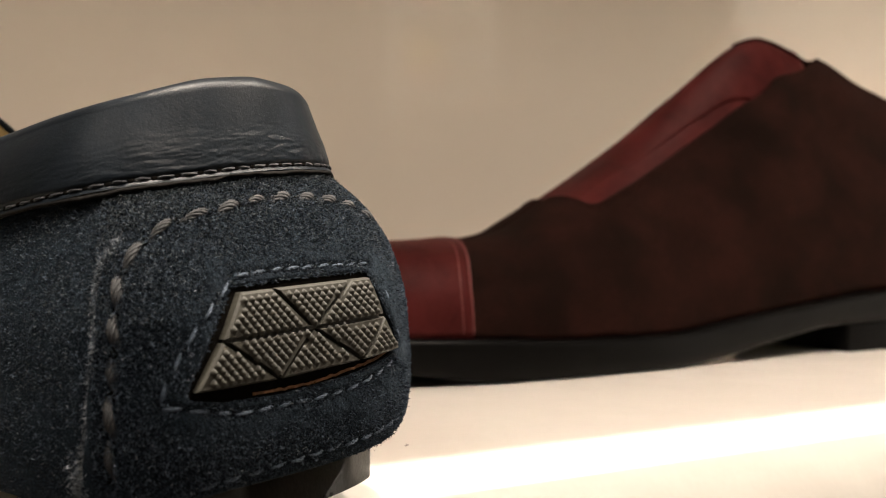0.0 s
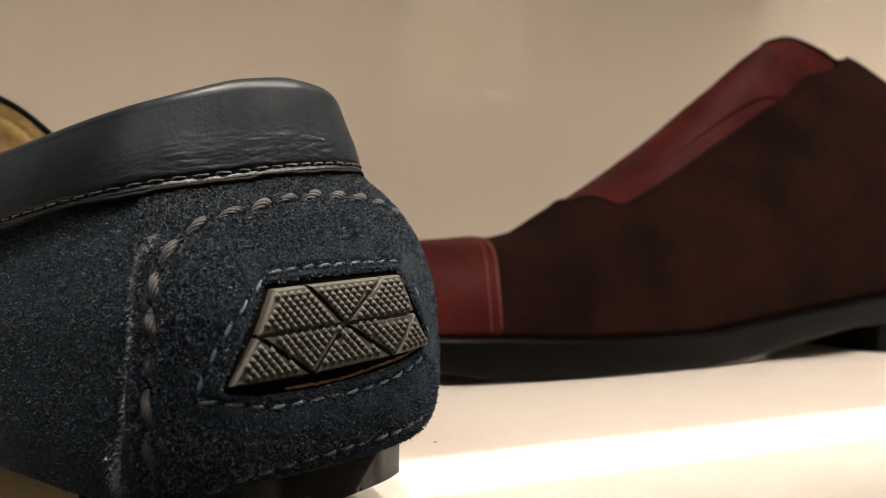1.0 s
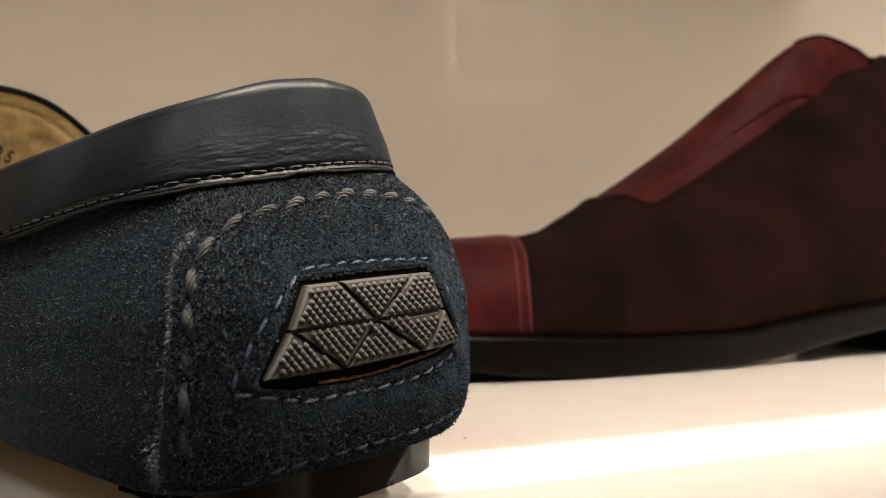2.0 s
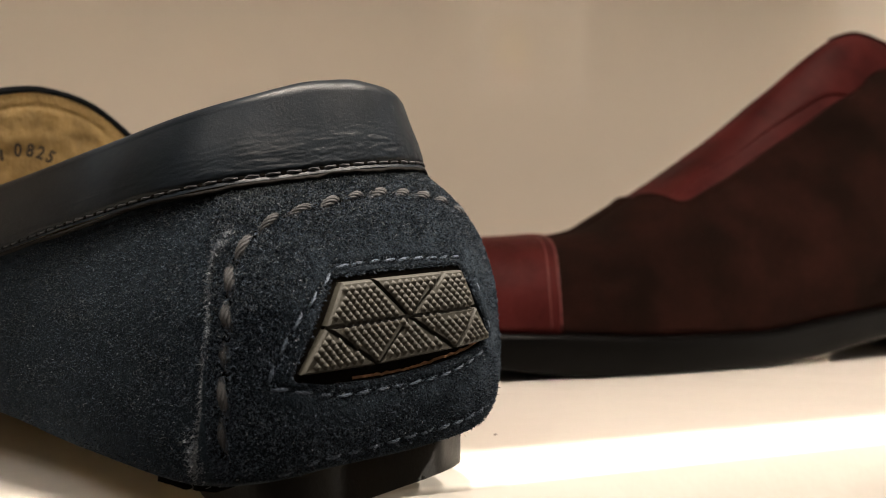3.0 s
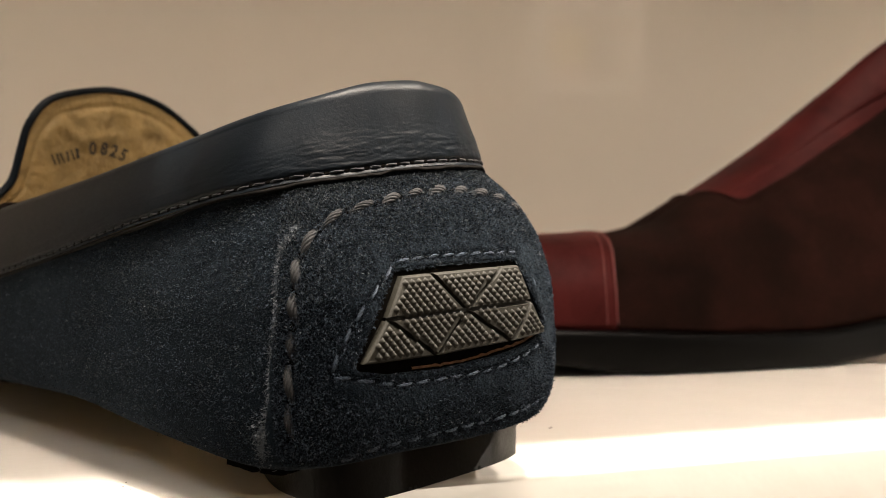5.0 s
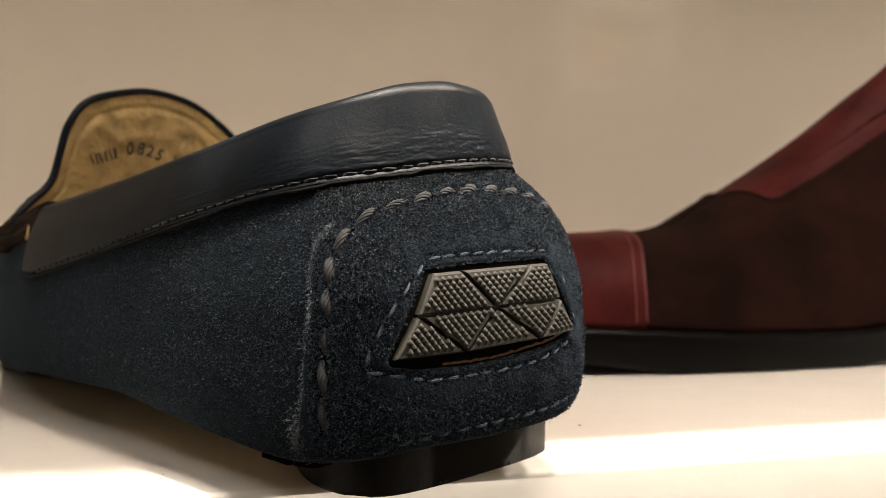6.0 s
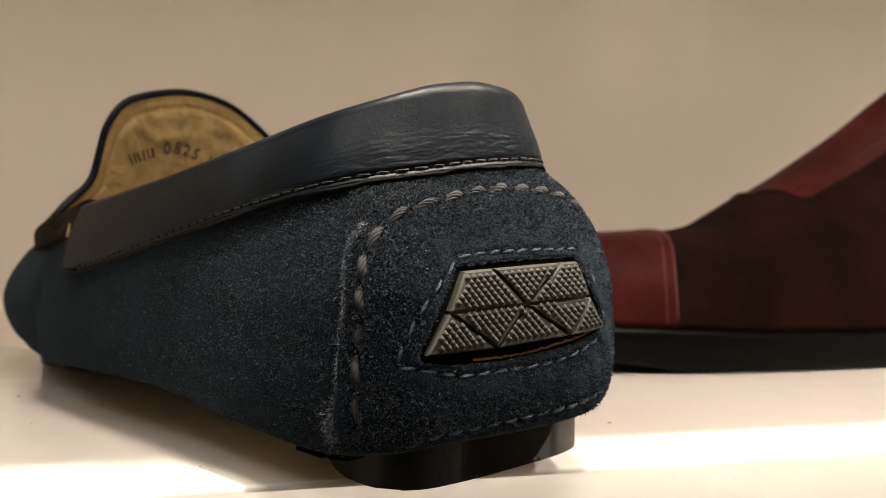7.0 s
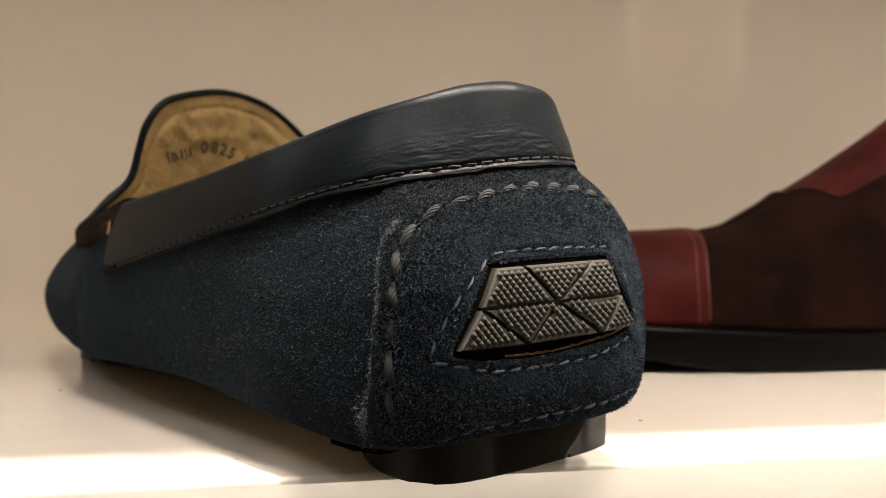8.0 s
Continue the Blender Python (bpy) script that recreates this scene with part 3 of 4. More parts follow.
def add_nap(thing):
    """Loose fibres of the suede: one mesh of many short hairs."""
    rng = random.Random(5)
    cell = 0.04
    clear = {}
    for i in range(int(9.5 / cell), int(15.8 / cell)):
        for j in range(int(0.8 / cell), int(6.1 / cell)):
            f, z = i * cell, j * cell
            clear[i, j] = line_distance(f, z, MAIN_SEAM) < 0.05 or min(line_distance(f, z, t) for t in (TOP_THREAD, NEAR_THREAD, LOW_THREAD, HEM_THREAD)) < 0.025
    for count, mat, name in ((165000, M_FIBRE, "suede_nap"), (36000, M_FIBRE_GREY, "worn_lit_suede_nap"), (9500, M_FIBRE_PALE, "pale_suede_nap"), (90000, M_FIBRE_GREY, "side_suede_nap")):
        verts, faces = [], []
        for i in range(count):
            edge = name.startswith("pale") and i < 2900
            if edge:
                k = rng.random() ** 0.8 * (len(PATCH_EDGE[:8]) - 1)
                j = int(k)
                a, b = PATCH_EDGE[j], PATCH_EDGE[j + 1]
                f, z = a[0] + (b[0] - a[0]) * (k - j) + rng.gauss(0, 0.018 if rng.random() < 0.6 else 0.045), a[1] + (b[1] - a[1]) * (k - j) + rng.gauss(0, 0.05)
                if z < 1.5 and rng.random() < 0.75:
                    f, z = f + rng.gauss(0.0, 0.08), z + rng.gauss(0.15, 0.15)
                tuft = i % 3 == 0
                if tuft:
                    f, z = 9.47 + rng.gauss(0, 0.07), 1.38 + rng.gauss(0, 0.15)
                size = rng.uniform(0.05, 0.14) if tuft else rng.uniform(0.03, 0.11)
            else:
                side = name.startswith("side")
                f = rng.uniform(6.4, 11.2) if side else rng.uniform(6.1, 15.6)
                if rng.random() > (f - 6.1) / 1.7:
                    continue
                if side and noise.noise(Vector((f * 1.1, rng.uniform(-0.1, 0.1), 31.0))) < rng.uniform(-0.5, 0.3):
                    continue
                u = f / 24
                z = rng.uniform(bottom_z(u) + 0.1, seam_z(u) - 0.03)
                # grey fibres crowd below the collar: worn nap, and light from above painted in
                if name.startswith("worn"):
                    z = seam_z(u) - 0.03 - 1.9 * rng.random() ** 1.9
                    if rng.random() < 0.6 * (1 - smooth01(f, 8.2, 10.6)):
                        continue
                if side and f > 9.6 + rng.gauss(0, 0.05) + 1.3 * smooth01(z, 4.5, 5.5):
                    continue
                if side and noise.noise(Vector((f * 2.1, z * 1.6, 17.0))) + 0.10 * (z - 3.2) < rng.uniform(-0.35, 0.45):
                    continue
                # fibres kept denser with height, which paints the upper heel as better lit
                if not name.startswith("worn") and not side and rng.uniform(-0.95, -0.2) - 0.12 * (z - 3.4) > noise.noise(Vector((f * 1.5, z * 1.7, 21.0))):
                    continue
                if name.startswith("pale") and noise.noise(Vector((f * 1.6, z * 2.0, 11.0))) < rng.uniform(-0.3, 0.35):
                    continue
                size = rng.uniform(0.02, 0.065) * (1.6 if rng.random() < 0.04 else 1)
            if ray_ring(OPENING, Vector((12.75, 3.42)), math.atan2(z - 3.42, f - 12.75)) > math.hypot(z - 3.42, f - 12.75) - 0.02:
                continue
            if not edge and f > 9.6 and rng.random() > 0.5 and clear.get((round(f / cell), round(z / cell))):
                continue
            u = f / 24
            o = wall_at(u, z, 0.03 if f > 9.7 else -0.05)
            n = Vector((*loop_normal(u), 0)) * -1
            d = (n * rng.uniform(0.3, 1.0) + Vector((rng.gauss(0, 0.7), rng.gauss(0, 0.7), rng.gauss(-0.1, 0.7)))).normalized()
            s = d.cross(Vector((rng.gauss(0, 1), rng.gauss(0, 1), rng.gauss(0, 1)))).normalized() * rng.uniform(0.003, 0.010)
            bend = Vector((rng.gauss(0, 1), rng.gauss(0, 1), rng.gauss(0, 1))) * size * 0.2
            k = len(verts)
            verts += [(o - s) * U, (o + s) * U, (o + d * size * 0.55 + bend + s * 0.8) * U, (o + d * size * 0.55 + bend - s * 0.8) * U, (o + d * size) * U]
            faces += [(k, k + 1, k + 2, k + 3), (k + 3, k + 2, k + 4)]
        me = bpy.data.meshes.new(name)
        me.from_pydata(verts, [], faces)
        me.materials.append(mat)
        ob = new(name, me)
        ob.parent = thing
        tagged(ob, "loose suede fibres", kind="stuff")


def make_loafer():
    thing = new("loafer")
    tagged(thing, "navy suede driving loafer with smooth leather collar, heel over the edge", "shoe", "display shoes")
    part("suede_upper", shell(lambda u, v, k: upper_at(u, v, -0.04 - 0.2 * k), lin(0, 1, 289)[:-1], lin(0, 1, 44), closed=True), M_NAVY_SUEDE, thing, "dark navy suede with worn nap")
    ua, uc, ub = 6.21 / 24, 6.26 / 24, outline_u(14.0, False)

    def collar_at(u, w):
        start = ua + (uc - ua) * min(1.0, w / 0.7) + 0.008 * (1 - smooth01(w, 0, 0.12)) ** 2
        u = start + (u - ua) * (ub - start) / (ub - ua)
        f, zs, zt = (u % 1.0) * 24, seam_z(u), top_z(u)
        if w < 0.7:
            k = w / 0.7
            z = zs + 0.10 + (zt - 0.22 - zs - 0.10) * k
            fold = 1.6 * (abs(noise.noise(Vector((f * 1.5, (z - zs) * 9, 1.0)))) - 0.25) + 1.1 * (abs(noise.noise(Vector((f * 3.3, (z - zs) * 17, 7.0)))) - 0.25) + 0.8 * (abs(noise.noise(Vector((f * 6.5, (z - zs) * 27, 4.0)))) - 0.25)
            crease = 0.010 * fold * smooth01(k, 0.02, 0.12) * (1 - smooth01(k, 0.15, 0.75)) * (0.45 + 0.55 * smooth01(f, 8.5, 11.0))
            stitch_dip = 0.05 * math.exp(-((z - zs - 0.19) / 0.05) ** 2)
            soft = 0.03 * noise.noise(Vector((f * 0.9, z * 0.8, 2.0)))
            return wall_at(u, z, 0.13 + 0.07 * math.sin(math.pi * k) + crease + soft * k - stitch_dip)
        a = 0.3 + (w - 0.7) / 0.3 * (math.pi - 0.3)
        soft = 0.03 * noise.noise(Vector((f * 0.9, (zt - 0.22) * 0.8, 2.0)))
        base = wall_at(u, zt - 0.22, 0.13 + soft)
        n = loop_normal(u)
        return base + Vector((n.x, n.y, 0)) * 0.30 * (math.cos(0.3) - math.cos(a)) + Vector((0, 0, 0.30 * (math.sin(a) - math.sin(0.3)) - 0.9 * smooth01(w, 0.88, 1.0)))

    part("collar", sheet(collar_at, lin(ua, ub, 560), lin(0, 1, 110)), M_NAVY_LEATHER, thing, "smooth dark navy leather collar with fine creases")

    def hem_at(u, a):
        f, zs = (u % 1.0) * 24, seam_z(u)
        wob = 0.02 * noise.noise(Vector((f * 3.0, 4.0, 0))) + 0.03 * noise.noise(Vector((f * 1.2, 9.0, 0)))
        return wall_at(u, zs + 0.07 + 0.042 * math.sin(a) + 1.4 * wob, 0.075 + 0.055 * math.cos(a))

    part("collar_hem", sheet(hem_at, lin(ua, ub, 260), lin(-0.5 * math.pi, 0.62 * math.pi, 9)), M_EDGE, thing, "rounded grey leather hem of the collar")

    def lining_at(u, w):
        p = loop_point(u)
        zt = top_z(u)
        z = zt - 0.35 - w * (zt - 1.6)
        q = wall_at(u, max(z, 1.0), -0.55)
        return Vector((q.x, q.y, z))

    part("lining", sheet(lining_at, lin(ua, ub, 90), lin(0, 1, 10)), M_TAN, thing, "tan leather lining")

    def insole_at(k, j):
        x = 0.8 + 24.2 * k
        a, b = loop_point(outline_u(x)), loop_point(outline_u(x, False))
        za, zb = bottom_z(outline_u(x)) + 0.4, bottom_z(outline_u(x, False)) + 0.4
        gap = 0.34 + 0.7 * smooth01(x, 13, 17)
        y0, y1 = a.y - gap, b.y + gap
        return Vector((x, y0 + (y1 - y0) * j, za + (zb - za) * j))

    part("insole", shell(lambda k, j, d: insole_at(k, j) - Vector((0, 0, 0.25 * d)), lin(0, 1, 40), lin(0, 1, 9)), M_TAN, thing, "tan leather insole")

    # tongue: lining towards the heel, navy suede outside, bound edge
    edge = [(3.05, 4.9), (2.87, 5.3), (2.42, 5.75), (2.1, 6.05), (1.88, 6.4), (1.72, 7.1), (1.5, 7.88), (0.9, 8.60), (-0.35, 9.0), (-1.3, 9.07), (-2.35, 8.87), (-3.2, 8.42), (-4.0, 7.77), (-4.7, 6.8), (-5.1, 5.8), (-5.3, 4.6)]

    def edge_at(s):
        f = s * (len(edge) - 1)
        k = min(int(f), len(edge) - 2)
        t = f - k
        p = [Vector(edge[min(max(k + d, 0), len(edge) - 1)]) for d in (-1, 0, 1, 2)]
        return 0.5 * (2 * p[1] + (p[2] - p[0]) * t + (2 * p[0] - 5 * p[1] + 4 * p[2] - p[3]) * t * t + (3 * p[1] - p[0] - 3 * p[2] + p[3]) * t ** 3)

    def tongue_at(s, w, back=0.0):
        e = edge_at(s)
        mid = Vector((-1.5, 4.4))
        q = mid + (e - mid) * w
        x = 15.6 - 0.12 * (q.y - 4.6) - 0.03 * (q.x + 1.6) ** 2 + back
        return Vector((x, q.x, q.y))

    def tongue_skin(s, w):
        p = tongue_at(s, w * 0.985)
        fan = Vector((s * 24.0, w * 3.4, 0.5))
        fold = 0.6 * abs(noise.noise(fan)) + 0.4 * abs(noise.noise(fan * 2.1 + Vector((3.0, 0, 0))))
        crease = 0.16 * (0.4 - fold) * smooth01(w, 0.64, 0.74) * (1 - smooth01(w, 0.86, 0.92)) * smooth01(s, 0.36, 0.46)
        groove = 0.05 * math.exp(-((w - 0.915) / 0.012) ** 2)
        return p + Vector((crease * -1.6 + groove + 0.02 * noise.noise(p * 1.7), 0, 0))

    tongue = part("tongue", sheet(tongue_skin, lin(0, 1, 161), lin(0, 1, 80)), M_TAN, thing, "creased tan leather tongue lining with black stamped code")
    part("tongue_cover", shell(lambda s, w, k: tongue_at(s, w, 0.14 + 0.08 * k), lin(0, 1, 61), lin(0, 1, 10)), M_NAVY_SUEDE, thing)
    part("tongue_binding", tube([tongue_at(s, 1.0, 0.05) for s in lin(0, 1, 81)], 0.105), M_NAVY_LEATHER, thing, "navy leather binding of the tongue")
    # stamped code on the lining, its digits set along an arc
    face = Matrix(((0, -0.12, -1, 0), (-1, 0, 0, 0), (0, 1, -0.12, 0), (0, 0, 0, 1)))

    def on_lining(y, z, turn):
        x = 15.6 - 0.12 * (z - 4.6) - 0.03 * (y + 1.6) ** 2 - 0.24
        return Matrix.Translation((x * U, y * U, z * U)) @ face @ pose(0, 0, 0, 0, 0, turn)

    for digit, y, z, turn in (("0", -0.31, 7.31, 2), ("8", -0.66, 7.33, -8), ("2", -0.97, 7.29, -16), ("5", -1.26, 7.20, -25)):
        curve = bpy.data.curves.new("stamp", "FONT")
        curve.body, curve.size, curve.align_x, curve.align_y = digit, 0.50 * U, "CENTER", "CENTER"
        curve.offset = 0.018 * U
        drawn = bpy.data.objects.new("stamp", curve)
        scene.collection.objects.link(drawn)
        bpy.context.view_layer.update()
        me = bpy.data.meshes.new_from_object(drawn.evaluated_get(bpy.context.evaluated_depsgraph_get()))
        bpy.data.objects.remove(drawn)
        me.materials.clear()
        me.materials.append(M_INK)
        stamp = new("stamp", me)
        stamp.parent = tongue
        stamp.matrix_local = on_lining(y, z, turn) @ Matrix.Diagonal((0.85, 1, 1, 1))
        tagged(stamp, "faded black stamped digit")
    for y, z, w, turn in ((0.86, 6.92, 0.05, 28), (0.72, 6.95, 0.05, 18), (0.60, 6.99, 0.05, 30), (0.44, 7.05, 0.06, 14), (0.29, 7.10, 0.05, 24), (0.15, 7.15, 0.09, 12), (-1.75, 7.06, 0.07, -30), (-1.94, 6.99, 0.10, -34)):
        bar = part("stamp_bar", rounded_box(-w / 2, w / 2, -0.15, 0.15, -0.004, 0.004, 0), M_INK, tongue, smooth=False)
        bar.matrix_local = on_lining(y, z, turn)

    def side_piece(k, j, d):
        u = outline_u(12.6 + 4.4 * k)
        z0, z1 = seam_z(u) - 0.1, 5.2 - 0.3 * k
        return wall_at(u, z0 + (z1 - z0) * j, -0.08 + 0.13 * smooth01(j, 0, 0.3) - 0.5 * j * k - 0.35 * smooth01(k, 0.55, 1) - 0.16 * d + 0.03 * noise.noise(Vector((k * 6, j * 4, 8))))

    part("side_piece", shell(side_piece, lin(0, 1, 24), lin(0, 1, 12)), M_NAVY_SUEDE, thing)

    # saddle strap over the vamp
    def strap_at(k, v, d):
        round_ = min(1.0, 6 * k, 6 * (1 - k)) ** 0.5 * min(1.0, 9 * v) ** 0.5
        lump = 0.10 * noise.noise(Vector((k * 5, v * 7, 2))) + 0.05 * noise.noise(Vector((k * 13, v * 15, 6)))
        return upper_at(outline_u(16.4 + 3.0 * k - 0.5 * (1 - v)), 0.40 + 0.6 * v, ((0.34 + lump) * round_ - 0.03) * (1 - d) - 0.10 * d)

    part("strap", shell(strap_at, lin(0, 1, 26), lin(0, 1, 40)), M_STRAP, thing, "lumpy dark brown suede saddle strap")
    def tab_at(k, j, d):
        f = 5.5 + 0.75 * k
        z0, z1 = 4.25 + 0.45 * k, 4.85 + 0.75 * k
        edge_ = min(1.0, 7 * k + 0.15, 7 * (1 - k) + 0.3, 5 * j, 5 * (1 - j)) ** 0.5
        lump = 0.07 * noise.noise(Vector((k * 4, j * 4, 9))) + 0.03 * noise.noise(Vector((k * 11, j * 11, 3)))
        return wall_at(f / 24, z0 + (z1 - z0) * j + 0.04 * noise.noise(Vector((k * 5, j * 2, 1))), -0.05 + (0.24 + lump) * edge_ - 0.25 * d)

    part("strap_end", shell(tab_at, lin(0, 1, 26), lin(0, 1, 26)), M_STRAP, thing)
    part("strap_edge", tube([wall_at((6.18 + 0.02 * math.sin(k * 3)) / 24, 5.05 - 0.46 * k, 0.12 + 0.04 * math.sin(3 * k)) for k in lin(0.1, 0.9, 8)], 0.05), M_TAN, thing, "tan cut edge of the strap")

    add_heel_patch(thing)
    add_seams(thing)
    add_nap(thing)

    # heel block and forefoot studs
    block = [(1.57, 0.87), (1.74, 1.41), (2.1, 1.72), (2.83, 1.77), (3.65, 1.57), (4.8, 1.0), (5.8, 0.2), (6.2, -1.0), (6.0, -2.6), (5.2, -3.7), (3.6, -4.15), (2.8, -4.2), (2.3, -3.95),
             (2.02, -3.4), (1.82, -2.5), (1.68, -1.3), (1.58, -0.2)]
    block = [tuple(loop_point(k / 68, block)) for k in range(68)]
    bm = bmesh.new()
    low = [bm.verts.new((x, y, 0.0)) for x, y in block]
    top = [bm.verts.new((x - 0.08 * (x < 3), y * 0.98, 1.22)) for x, y in block]
    bm.faces.new(low)
    bm.faces.new(top[::-1])
    n = len(block)
    for i in range(n):
        bm.faces.new((low[i], low[(i + 1) % n], top[(i + 1) % n], top[i]))
    bmesh.ops.bevel(bm, geom=[e for e in bm.edges if abs(e.verts[0].co.z - e.verts[1].co.z) < 0.1], offset=0.07, segments=2, affect="EDGES")
    part("heel_block", bm, M_RUBBER, thing, "black rubber heel block with small nicks")
    for x, y in ((1.60, 0.03), (1.61, -0.12), (1.78, -1.95), (1.80, -2.15), (1.74, 1.3)):
        part("rubber_nib", rounded_box(x - 0.05, x + 0.06, y - 0.05, y + 0.05, 0.0, 0.09, 0.02), M_RUBBER, thing)
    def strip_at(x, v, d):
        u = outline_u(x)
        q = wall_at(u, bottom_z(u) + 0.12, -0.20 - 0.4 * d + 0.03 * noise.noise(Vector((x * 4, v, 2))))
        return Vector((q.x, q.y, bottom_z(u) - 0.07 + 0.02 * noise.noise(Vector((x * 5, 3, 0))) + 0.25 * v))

    # strips of the rubber sole edge, drawn in the near-black shade colour
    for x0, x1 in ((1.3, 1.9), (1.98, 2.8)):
        part("sole_strip", shell(lambda k, v, d: strip_at(x0 + (x1 - x0) * k, v, d), lin(0, 1, 24), lin(0, 1, 4)), M_SHADE_BLACK, thing)
    part("midsole", rounded_box(5.6, 16.2, -4.0, -0.7, 0.3, 1.35, 0.2), M_RUBBER, thing)
    near_edge = [(15.8, -1.7), (18.0, -1.0), (19.8, -0.55), (21.5, -0.22), (23.0, 0.0), (24.3, 0.06), (25.0, -0.35), (25.6, -1.6)]

    def slab(x0, x1, z0, z1, inset):
        """A length of the forefoot sole between two cross cuts."""
        bm = bmesh.new()
        xs = lin(x0, x1, 9)
        ring = [(x, interp(x, near_edge) - inset) for x in xs] + [(x, -4.9 + inset + 0.6 * smooth01(x, 23, 25.6)) for x in xs[::-1]]
        low, top = ([bm.verts.new((x, y, z)) for x, y in ring] for z in (z0, z1))
        for k in range(len(ring)):
            bm.faces.new((low[k], low[(k + 1) % len(ring)], top[(k + 1) % len(ring)], top[k]))
        bm.faces.new(low)
        bm.faces.new(top[::-1])
        bmesh.ops.bevel(bm, geom=[e for e in bm.edges if abs(e.verts[0].co.z - e.verts[1].co.z) < 0.1], offset=0.05, segments=2, affect="EDGES")
        return bm

    for x0, x1 in ((16.0, 20.1), (20.75, 22.65), (23.25, 25.5)):
        part("sole_stud", slab(x0, x1, 0.0, 1.15, 0.0), M_RUBBER, thing)
    bm = slab(15.9, 25.2, 0.35, 1.2, 0.5)
    part("forefoot_sole", bm, M_RUBBER, thing)
    return thing


loafer = make_loafer()
loafer.matrix_world = pose(-1.938 * U, 14.892 * U, 0, 0, 0, 145)

# ---- brown cap-toe shoe ----
BROWN_RIDGE = [(-7.5, 2.9), (-6, 4.2), (-3.5, 4.8), (0, 5.0), (2.3, 5.12), (3.9, 5.43), (5.0, 6.02), (6.9, 7.17), (9.9, 9.23), (13.0, 11.67), (16.5, 14.15), (17.6, 14.5), (20.2, 14.1), (22, 13.75), (24, 13.0), (27, 12.2), (29, 11.9)]
BROWN_WELT = [(-7.5, 2.1), (-3, 1.7), (0, 1.6), (5, 1.38), (9, 1.36), (12.7, 1.75), (16, 2.1), (22, 2.65), (29, 2.9)]
BROWN_HALF = [(-7.5, 0.9), (-7.0, 1.8), (-5.5, 2.9), (-3, 3.8), (0, 4.35), (4, 4.6), (8, 4.4), (12, 3.7), (16, 3.2), (20, 3.1), (25, 3.2), (27.5, 2.8), (29, 1.6)]
BROWN_MID = [(-7.5, 5.6), (0, 5.0), (8, 4.9), (16, 4.3), (29, 4.6)]


def brown_at(x, s, out=0.0):
    """The upper: s from 0 at the near welt over the ridge to 1 at the far welt."""
    zb, zr, h, mid = (interp(x, c) for c in (BROWN_WELT, BROWN_RIDGE, BROWN_HALF, BROWN_MID))
    a = s * math.pi
    ca, sa = math.cos(a), math.sin(a)
    tall = smooth01(x, 4, 15)
    narrow = 1 - (0.45 * tall) * (abs(sa) ** 1.5)
    y = mid - (h + out) * math.copysign(abs(ca) ** (0.75 + 0.1 * tall), ca) * narrow
    z = zb + (zr - zb + out) * abs(sa) ** (0.85 + 0.1 * tall)
    return Vector((x, y, z))


FACING = [(6.15, 0.5), (6.28, 0.46), (6.38, 0.40), (6.55, 0.35), (6.9, 0.327), (7.4, 0.319), (8.1, 0.315), (9.4, 0.305), (12.2, 0.289), (14.5, 0.284), (16, 0.281),
          (17.5, 0.305), (19.28, 0.34), (20.4, 0.385), (21.1, 0.43), (22, 0.5)]
FOLD = [(8.0, 0.385), (8.65, 0.373), (9.67, 0.36), (11.0, 0.346), (12.3, 0.333), (13.66, 0.321), (14.46, 0.313), (15.22, 0.298), (15.98, 0.28), (17.5, 0.29), (20, 0.33)]


def cap_edge(s):
    return 0.28 + 1.0 * math.sin(s * math.pi) ** 3


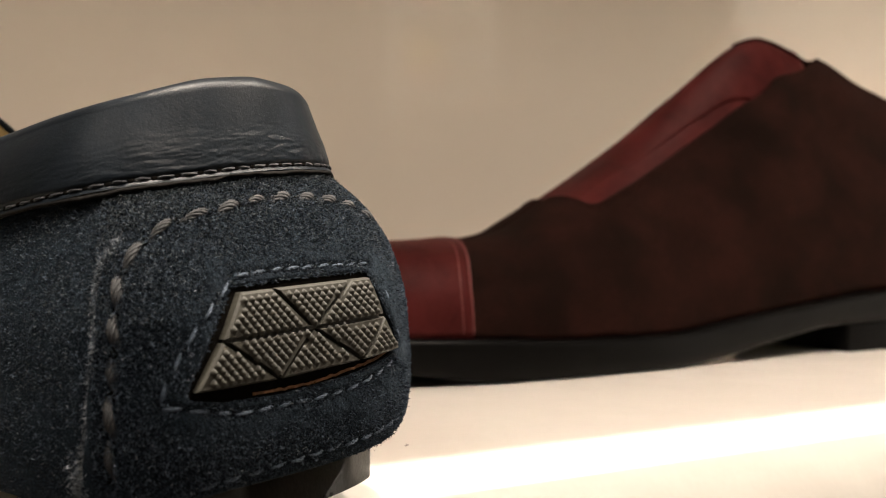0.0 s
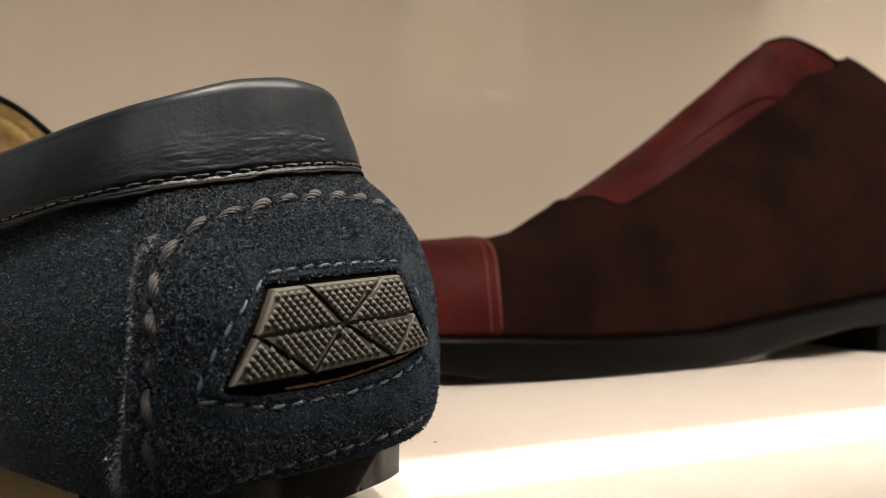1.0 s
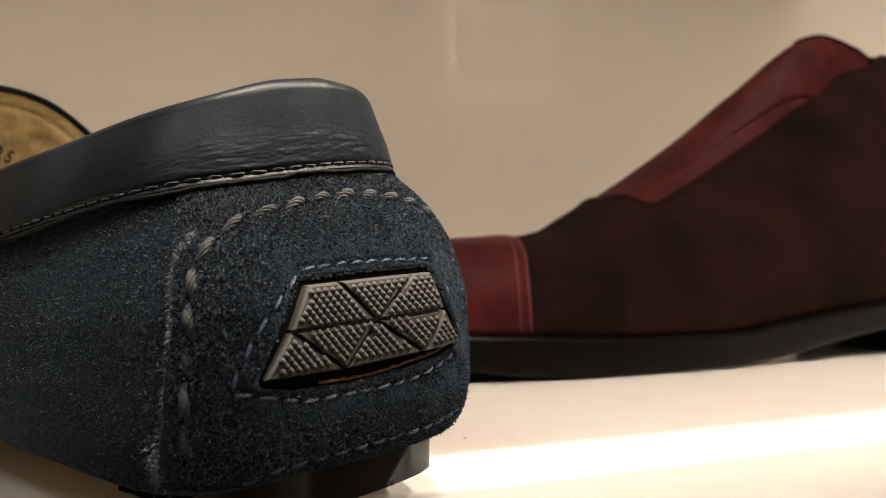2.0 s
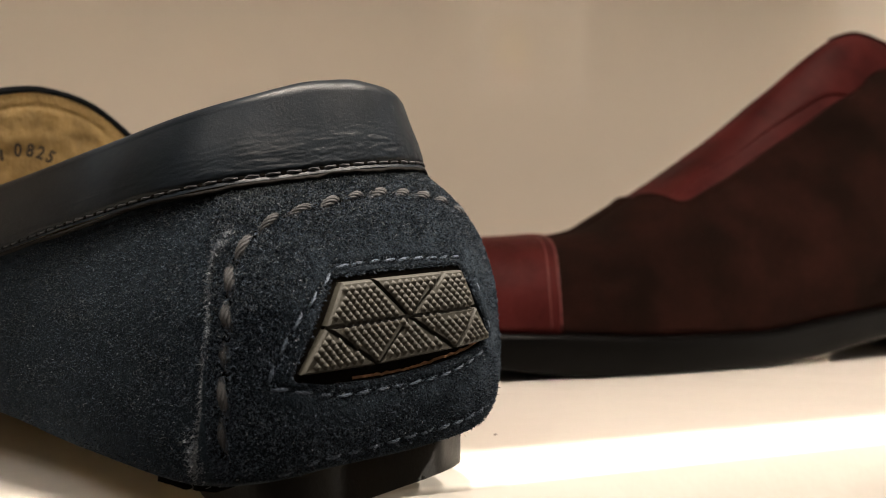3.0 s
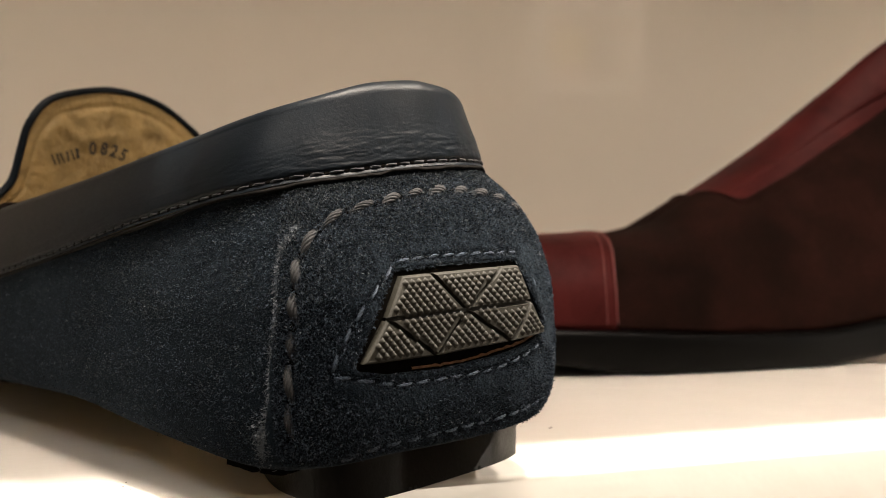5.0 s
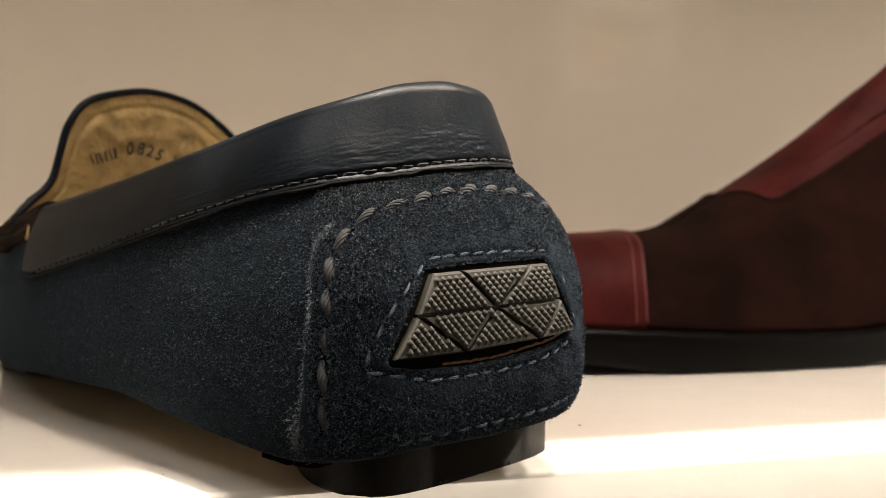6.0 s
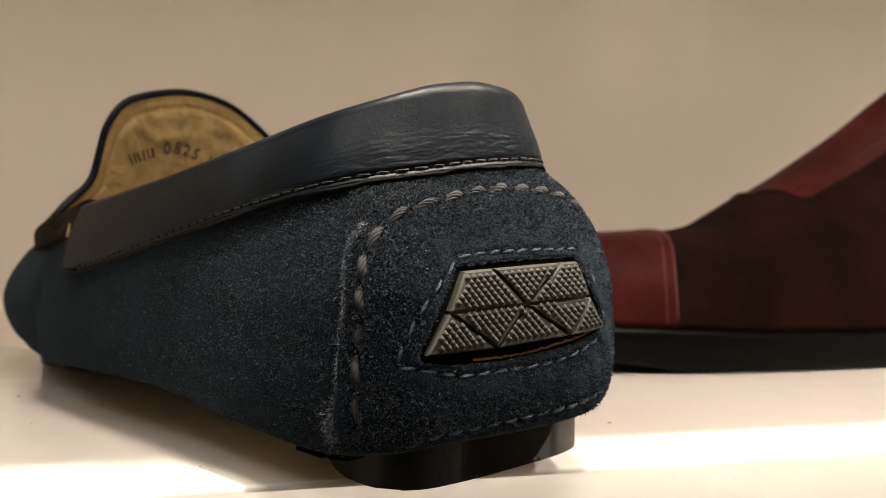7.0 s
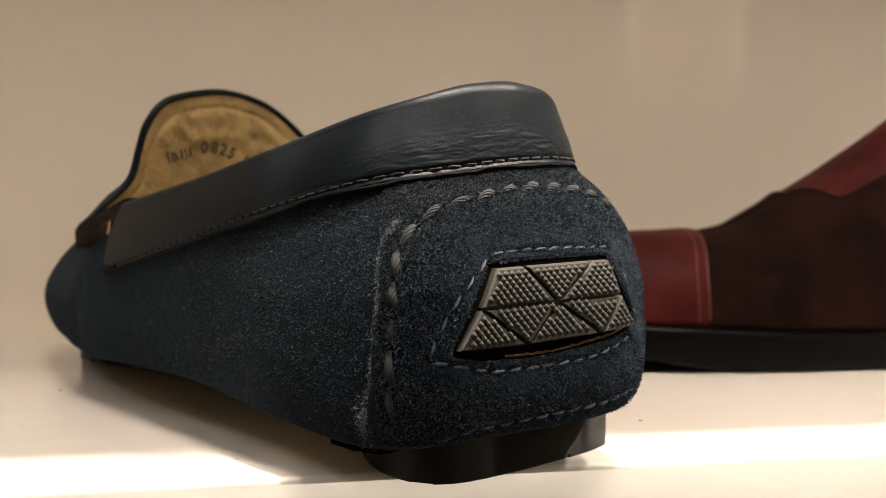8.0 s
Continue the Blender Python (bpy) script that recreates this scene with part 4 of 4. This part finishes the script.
def make_brown_shoe():
    thing = new("dress_shoe")
    tagged(thing, "dark brown suede slip-on shoe with burgundy leather toe cap and tongue", "shoe", "display shoes")
    cap = part("toe_cap", shell(lambda k, s, d: brown_at(-7.5 + k * (7.5 + cap_edge(s)), s, 0.12 - 0.15 * d), lin(0, 1, 40), lin(0, 1, 61)), M_BURGUNDY, thing, "burnished burgundy leather toe cap")
    for back, r in ((0.02, 0.05), (0.40, 0.03)):
        part("cap_seam", tube([brown_at(cap_edge(s) - back, s, 0.11) for s in lin(0.01, 0.99, 60)], r, 6), M_BURGUNDY_SEAM, cap)
    tongue = part("tongue", sheet(lambda x, s: brown_at(x, s, -0.08), lin(3, 20, 50), lin(0.2, 0.8, 41)), M_BURGUNDY, thing, "burgundy leather tongue and elastic gusset")

    def flap(x, k, d):
        s0 = interp(x, FOLD)
        lift = 0.12 * smooth01(x, 10.5, 14.0) * (1 - smooth01(k, 0.0, 0.25)) * (1 - smooth01(x, 15, 16.5))
        return brown_at(x, s0 + (1 - 2 * s0) * k, lift - 0.05 - 0.07 * d + 0.02 * noise.noise(Vector((x * 0.8, k * 5, 3))))

    part("tongue_flap", shell(flap, lin(6.2, 19.9, 66), lin(0, 1, 41)), M_BURGUNDY, thing)
    part("topline", tube([brown_at(x, interp(x, [(16.2, 0.5), (17.2, 0.46), (18.9, 0.425), (20.3, 0.385)]), 0.0) for x in lin(16.2, 20.3, 20)], 0.07), M_BROWN_SUEDE, tongue)

    def side(x, k, far, d):
        top = interp(x, FACING)
        s = top * k
        lip = 0.10 * smooth01(k, 0.9, 0.985) * (1 - smooth01(k, 0.985, 1.0)) * smooth01(x, 5.5, 6.2) * (1 - smooth01(x, 19, 21))
        roll = 0.05 * noise.noise(Vector((x * 0.5, k * 3, 4.0))) * smooth01(k, 0.1, 0.3)
        return brown_at(x, 1 - s if far else s, 0.06 + lip + roll - 0.22 * d)

    xs = lin(0.2, 5.9, 30) + lin(6.0, 7.7, 40) + lin(7.8, 28.9, 80)
    part("quarter", shell(lambda x, k, d: side(x, k, False, d), xs, lin(0, 0.88, 34) + lin(0.89, 1, 14)), M_BROWN_SUEDE, thing)
    part("quarter", shell(lambda x, k, d: side(x, k, True, d), xs, lin(0, 1, 24)), M_BROWN_SUEDE, thing)

    low = [(-7.5, 1.1), (-4, 0.75), (-1.8, 0.42), (0, 0.16), (1.8, 0.02), (9, 0.02), (11.5, 0.2), (15.3, 0.78), (18.8, 1.2), (29, 1.4)]
    bm = bmesh.new()
    xs = lin(-7.7, 29.2, 75)
    ring = []
    for x in xs:
        h, mid, zb, zw = interp(x, BROWN_HALF) + 0.35, interp(x, BROWN_MID), interp(x, low), interp(x, BROWN_WELT)
        mz = (zb + zw) / 2
        pts = [(-h + 0.25, zb), (-h + 0.1, zb + 0.04), (-h + 0.02, zb + 0.16), (-h - 0.03, mz - 0.15), (-h - 0.05, mz + 0.15), (-h - 0.04, zw - 0.2), (-h, zw - 0.07), (-h + 0.08, zw - 0.01), (-h + 0.3, zw + 0.03)]
        ring.append([bm.verts.new((x, mid + y, z)) for y, z in pts + [(-y, z) for y, z in pts[::-1]]])
    for a, b in zip(ring, ring[1:]):
        for k in range(18):
            bm.faces.new((a[k], a[(k + 1) % 18], b[(k + 1) % 18], b[k]))
    bm.faces.new(ring[0])
    bm.faces.new(ring[-1][::-1])
    part("sole", bm, M_SOLE, thing, "black leather sole with polished edge")
    part("heel_block", rounded_box(19.7, 28.8, 1.0, 8.0, 0, 1.3, 0.12), M_SOLE, thing, "black stacked heel")
    return thing


brown_shoe = make_brown_shoe()
brown_shoe.matrix_world = pose(1.051 * U, 31.661 * U, 0, 0, 0, SHELF_TURN)


# ---- dust and scuffs on the shelf ----
def speck(name, x, y, r, label):
    bm = bmesh.new()
    bmesh.ops.create_icosphere(bm, subdivisions=1, radius=r)
    bm.transform(Matrix.Diagonal((1, 0.8, 0.35, 1)))
    for v in bm.verts:
        v.co += Vector((noise.noise(v.co * 30 + Vector((x, y, 0))), noise.noise(v.co * 31), 0)) * r * 0.3
    ob = part(name, bm, M_INK, None)
    ob.matrix_world = SHELF @ pose(x * U, y * U, 0.1 * r * U)
    return tagged(ob, label, "dust", "specks on the shelf")


for x, y, r in ((-13.91, 11.78, 0.055), (1.17, 4.19, 0.045), (-8.9, 1.75, 0.022), (-8.95, 1.45, 0.025), (-8.82, 1.15, 0.022), (-14.6, 6.5, 0.04), (-12.9, 7.4, 0.025), (-13.9, 6.3, 0.02)):
    speck("dust_speck", x, y, r, "tiny dark speck of dust on the white shelf")
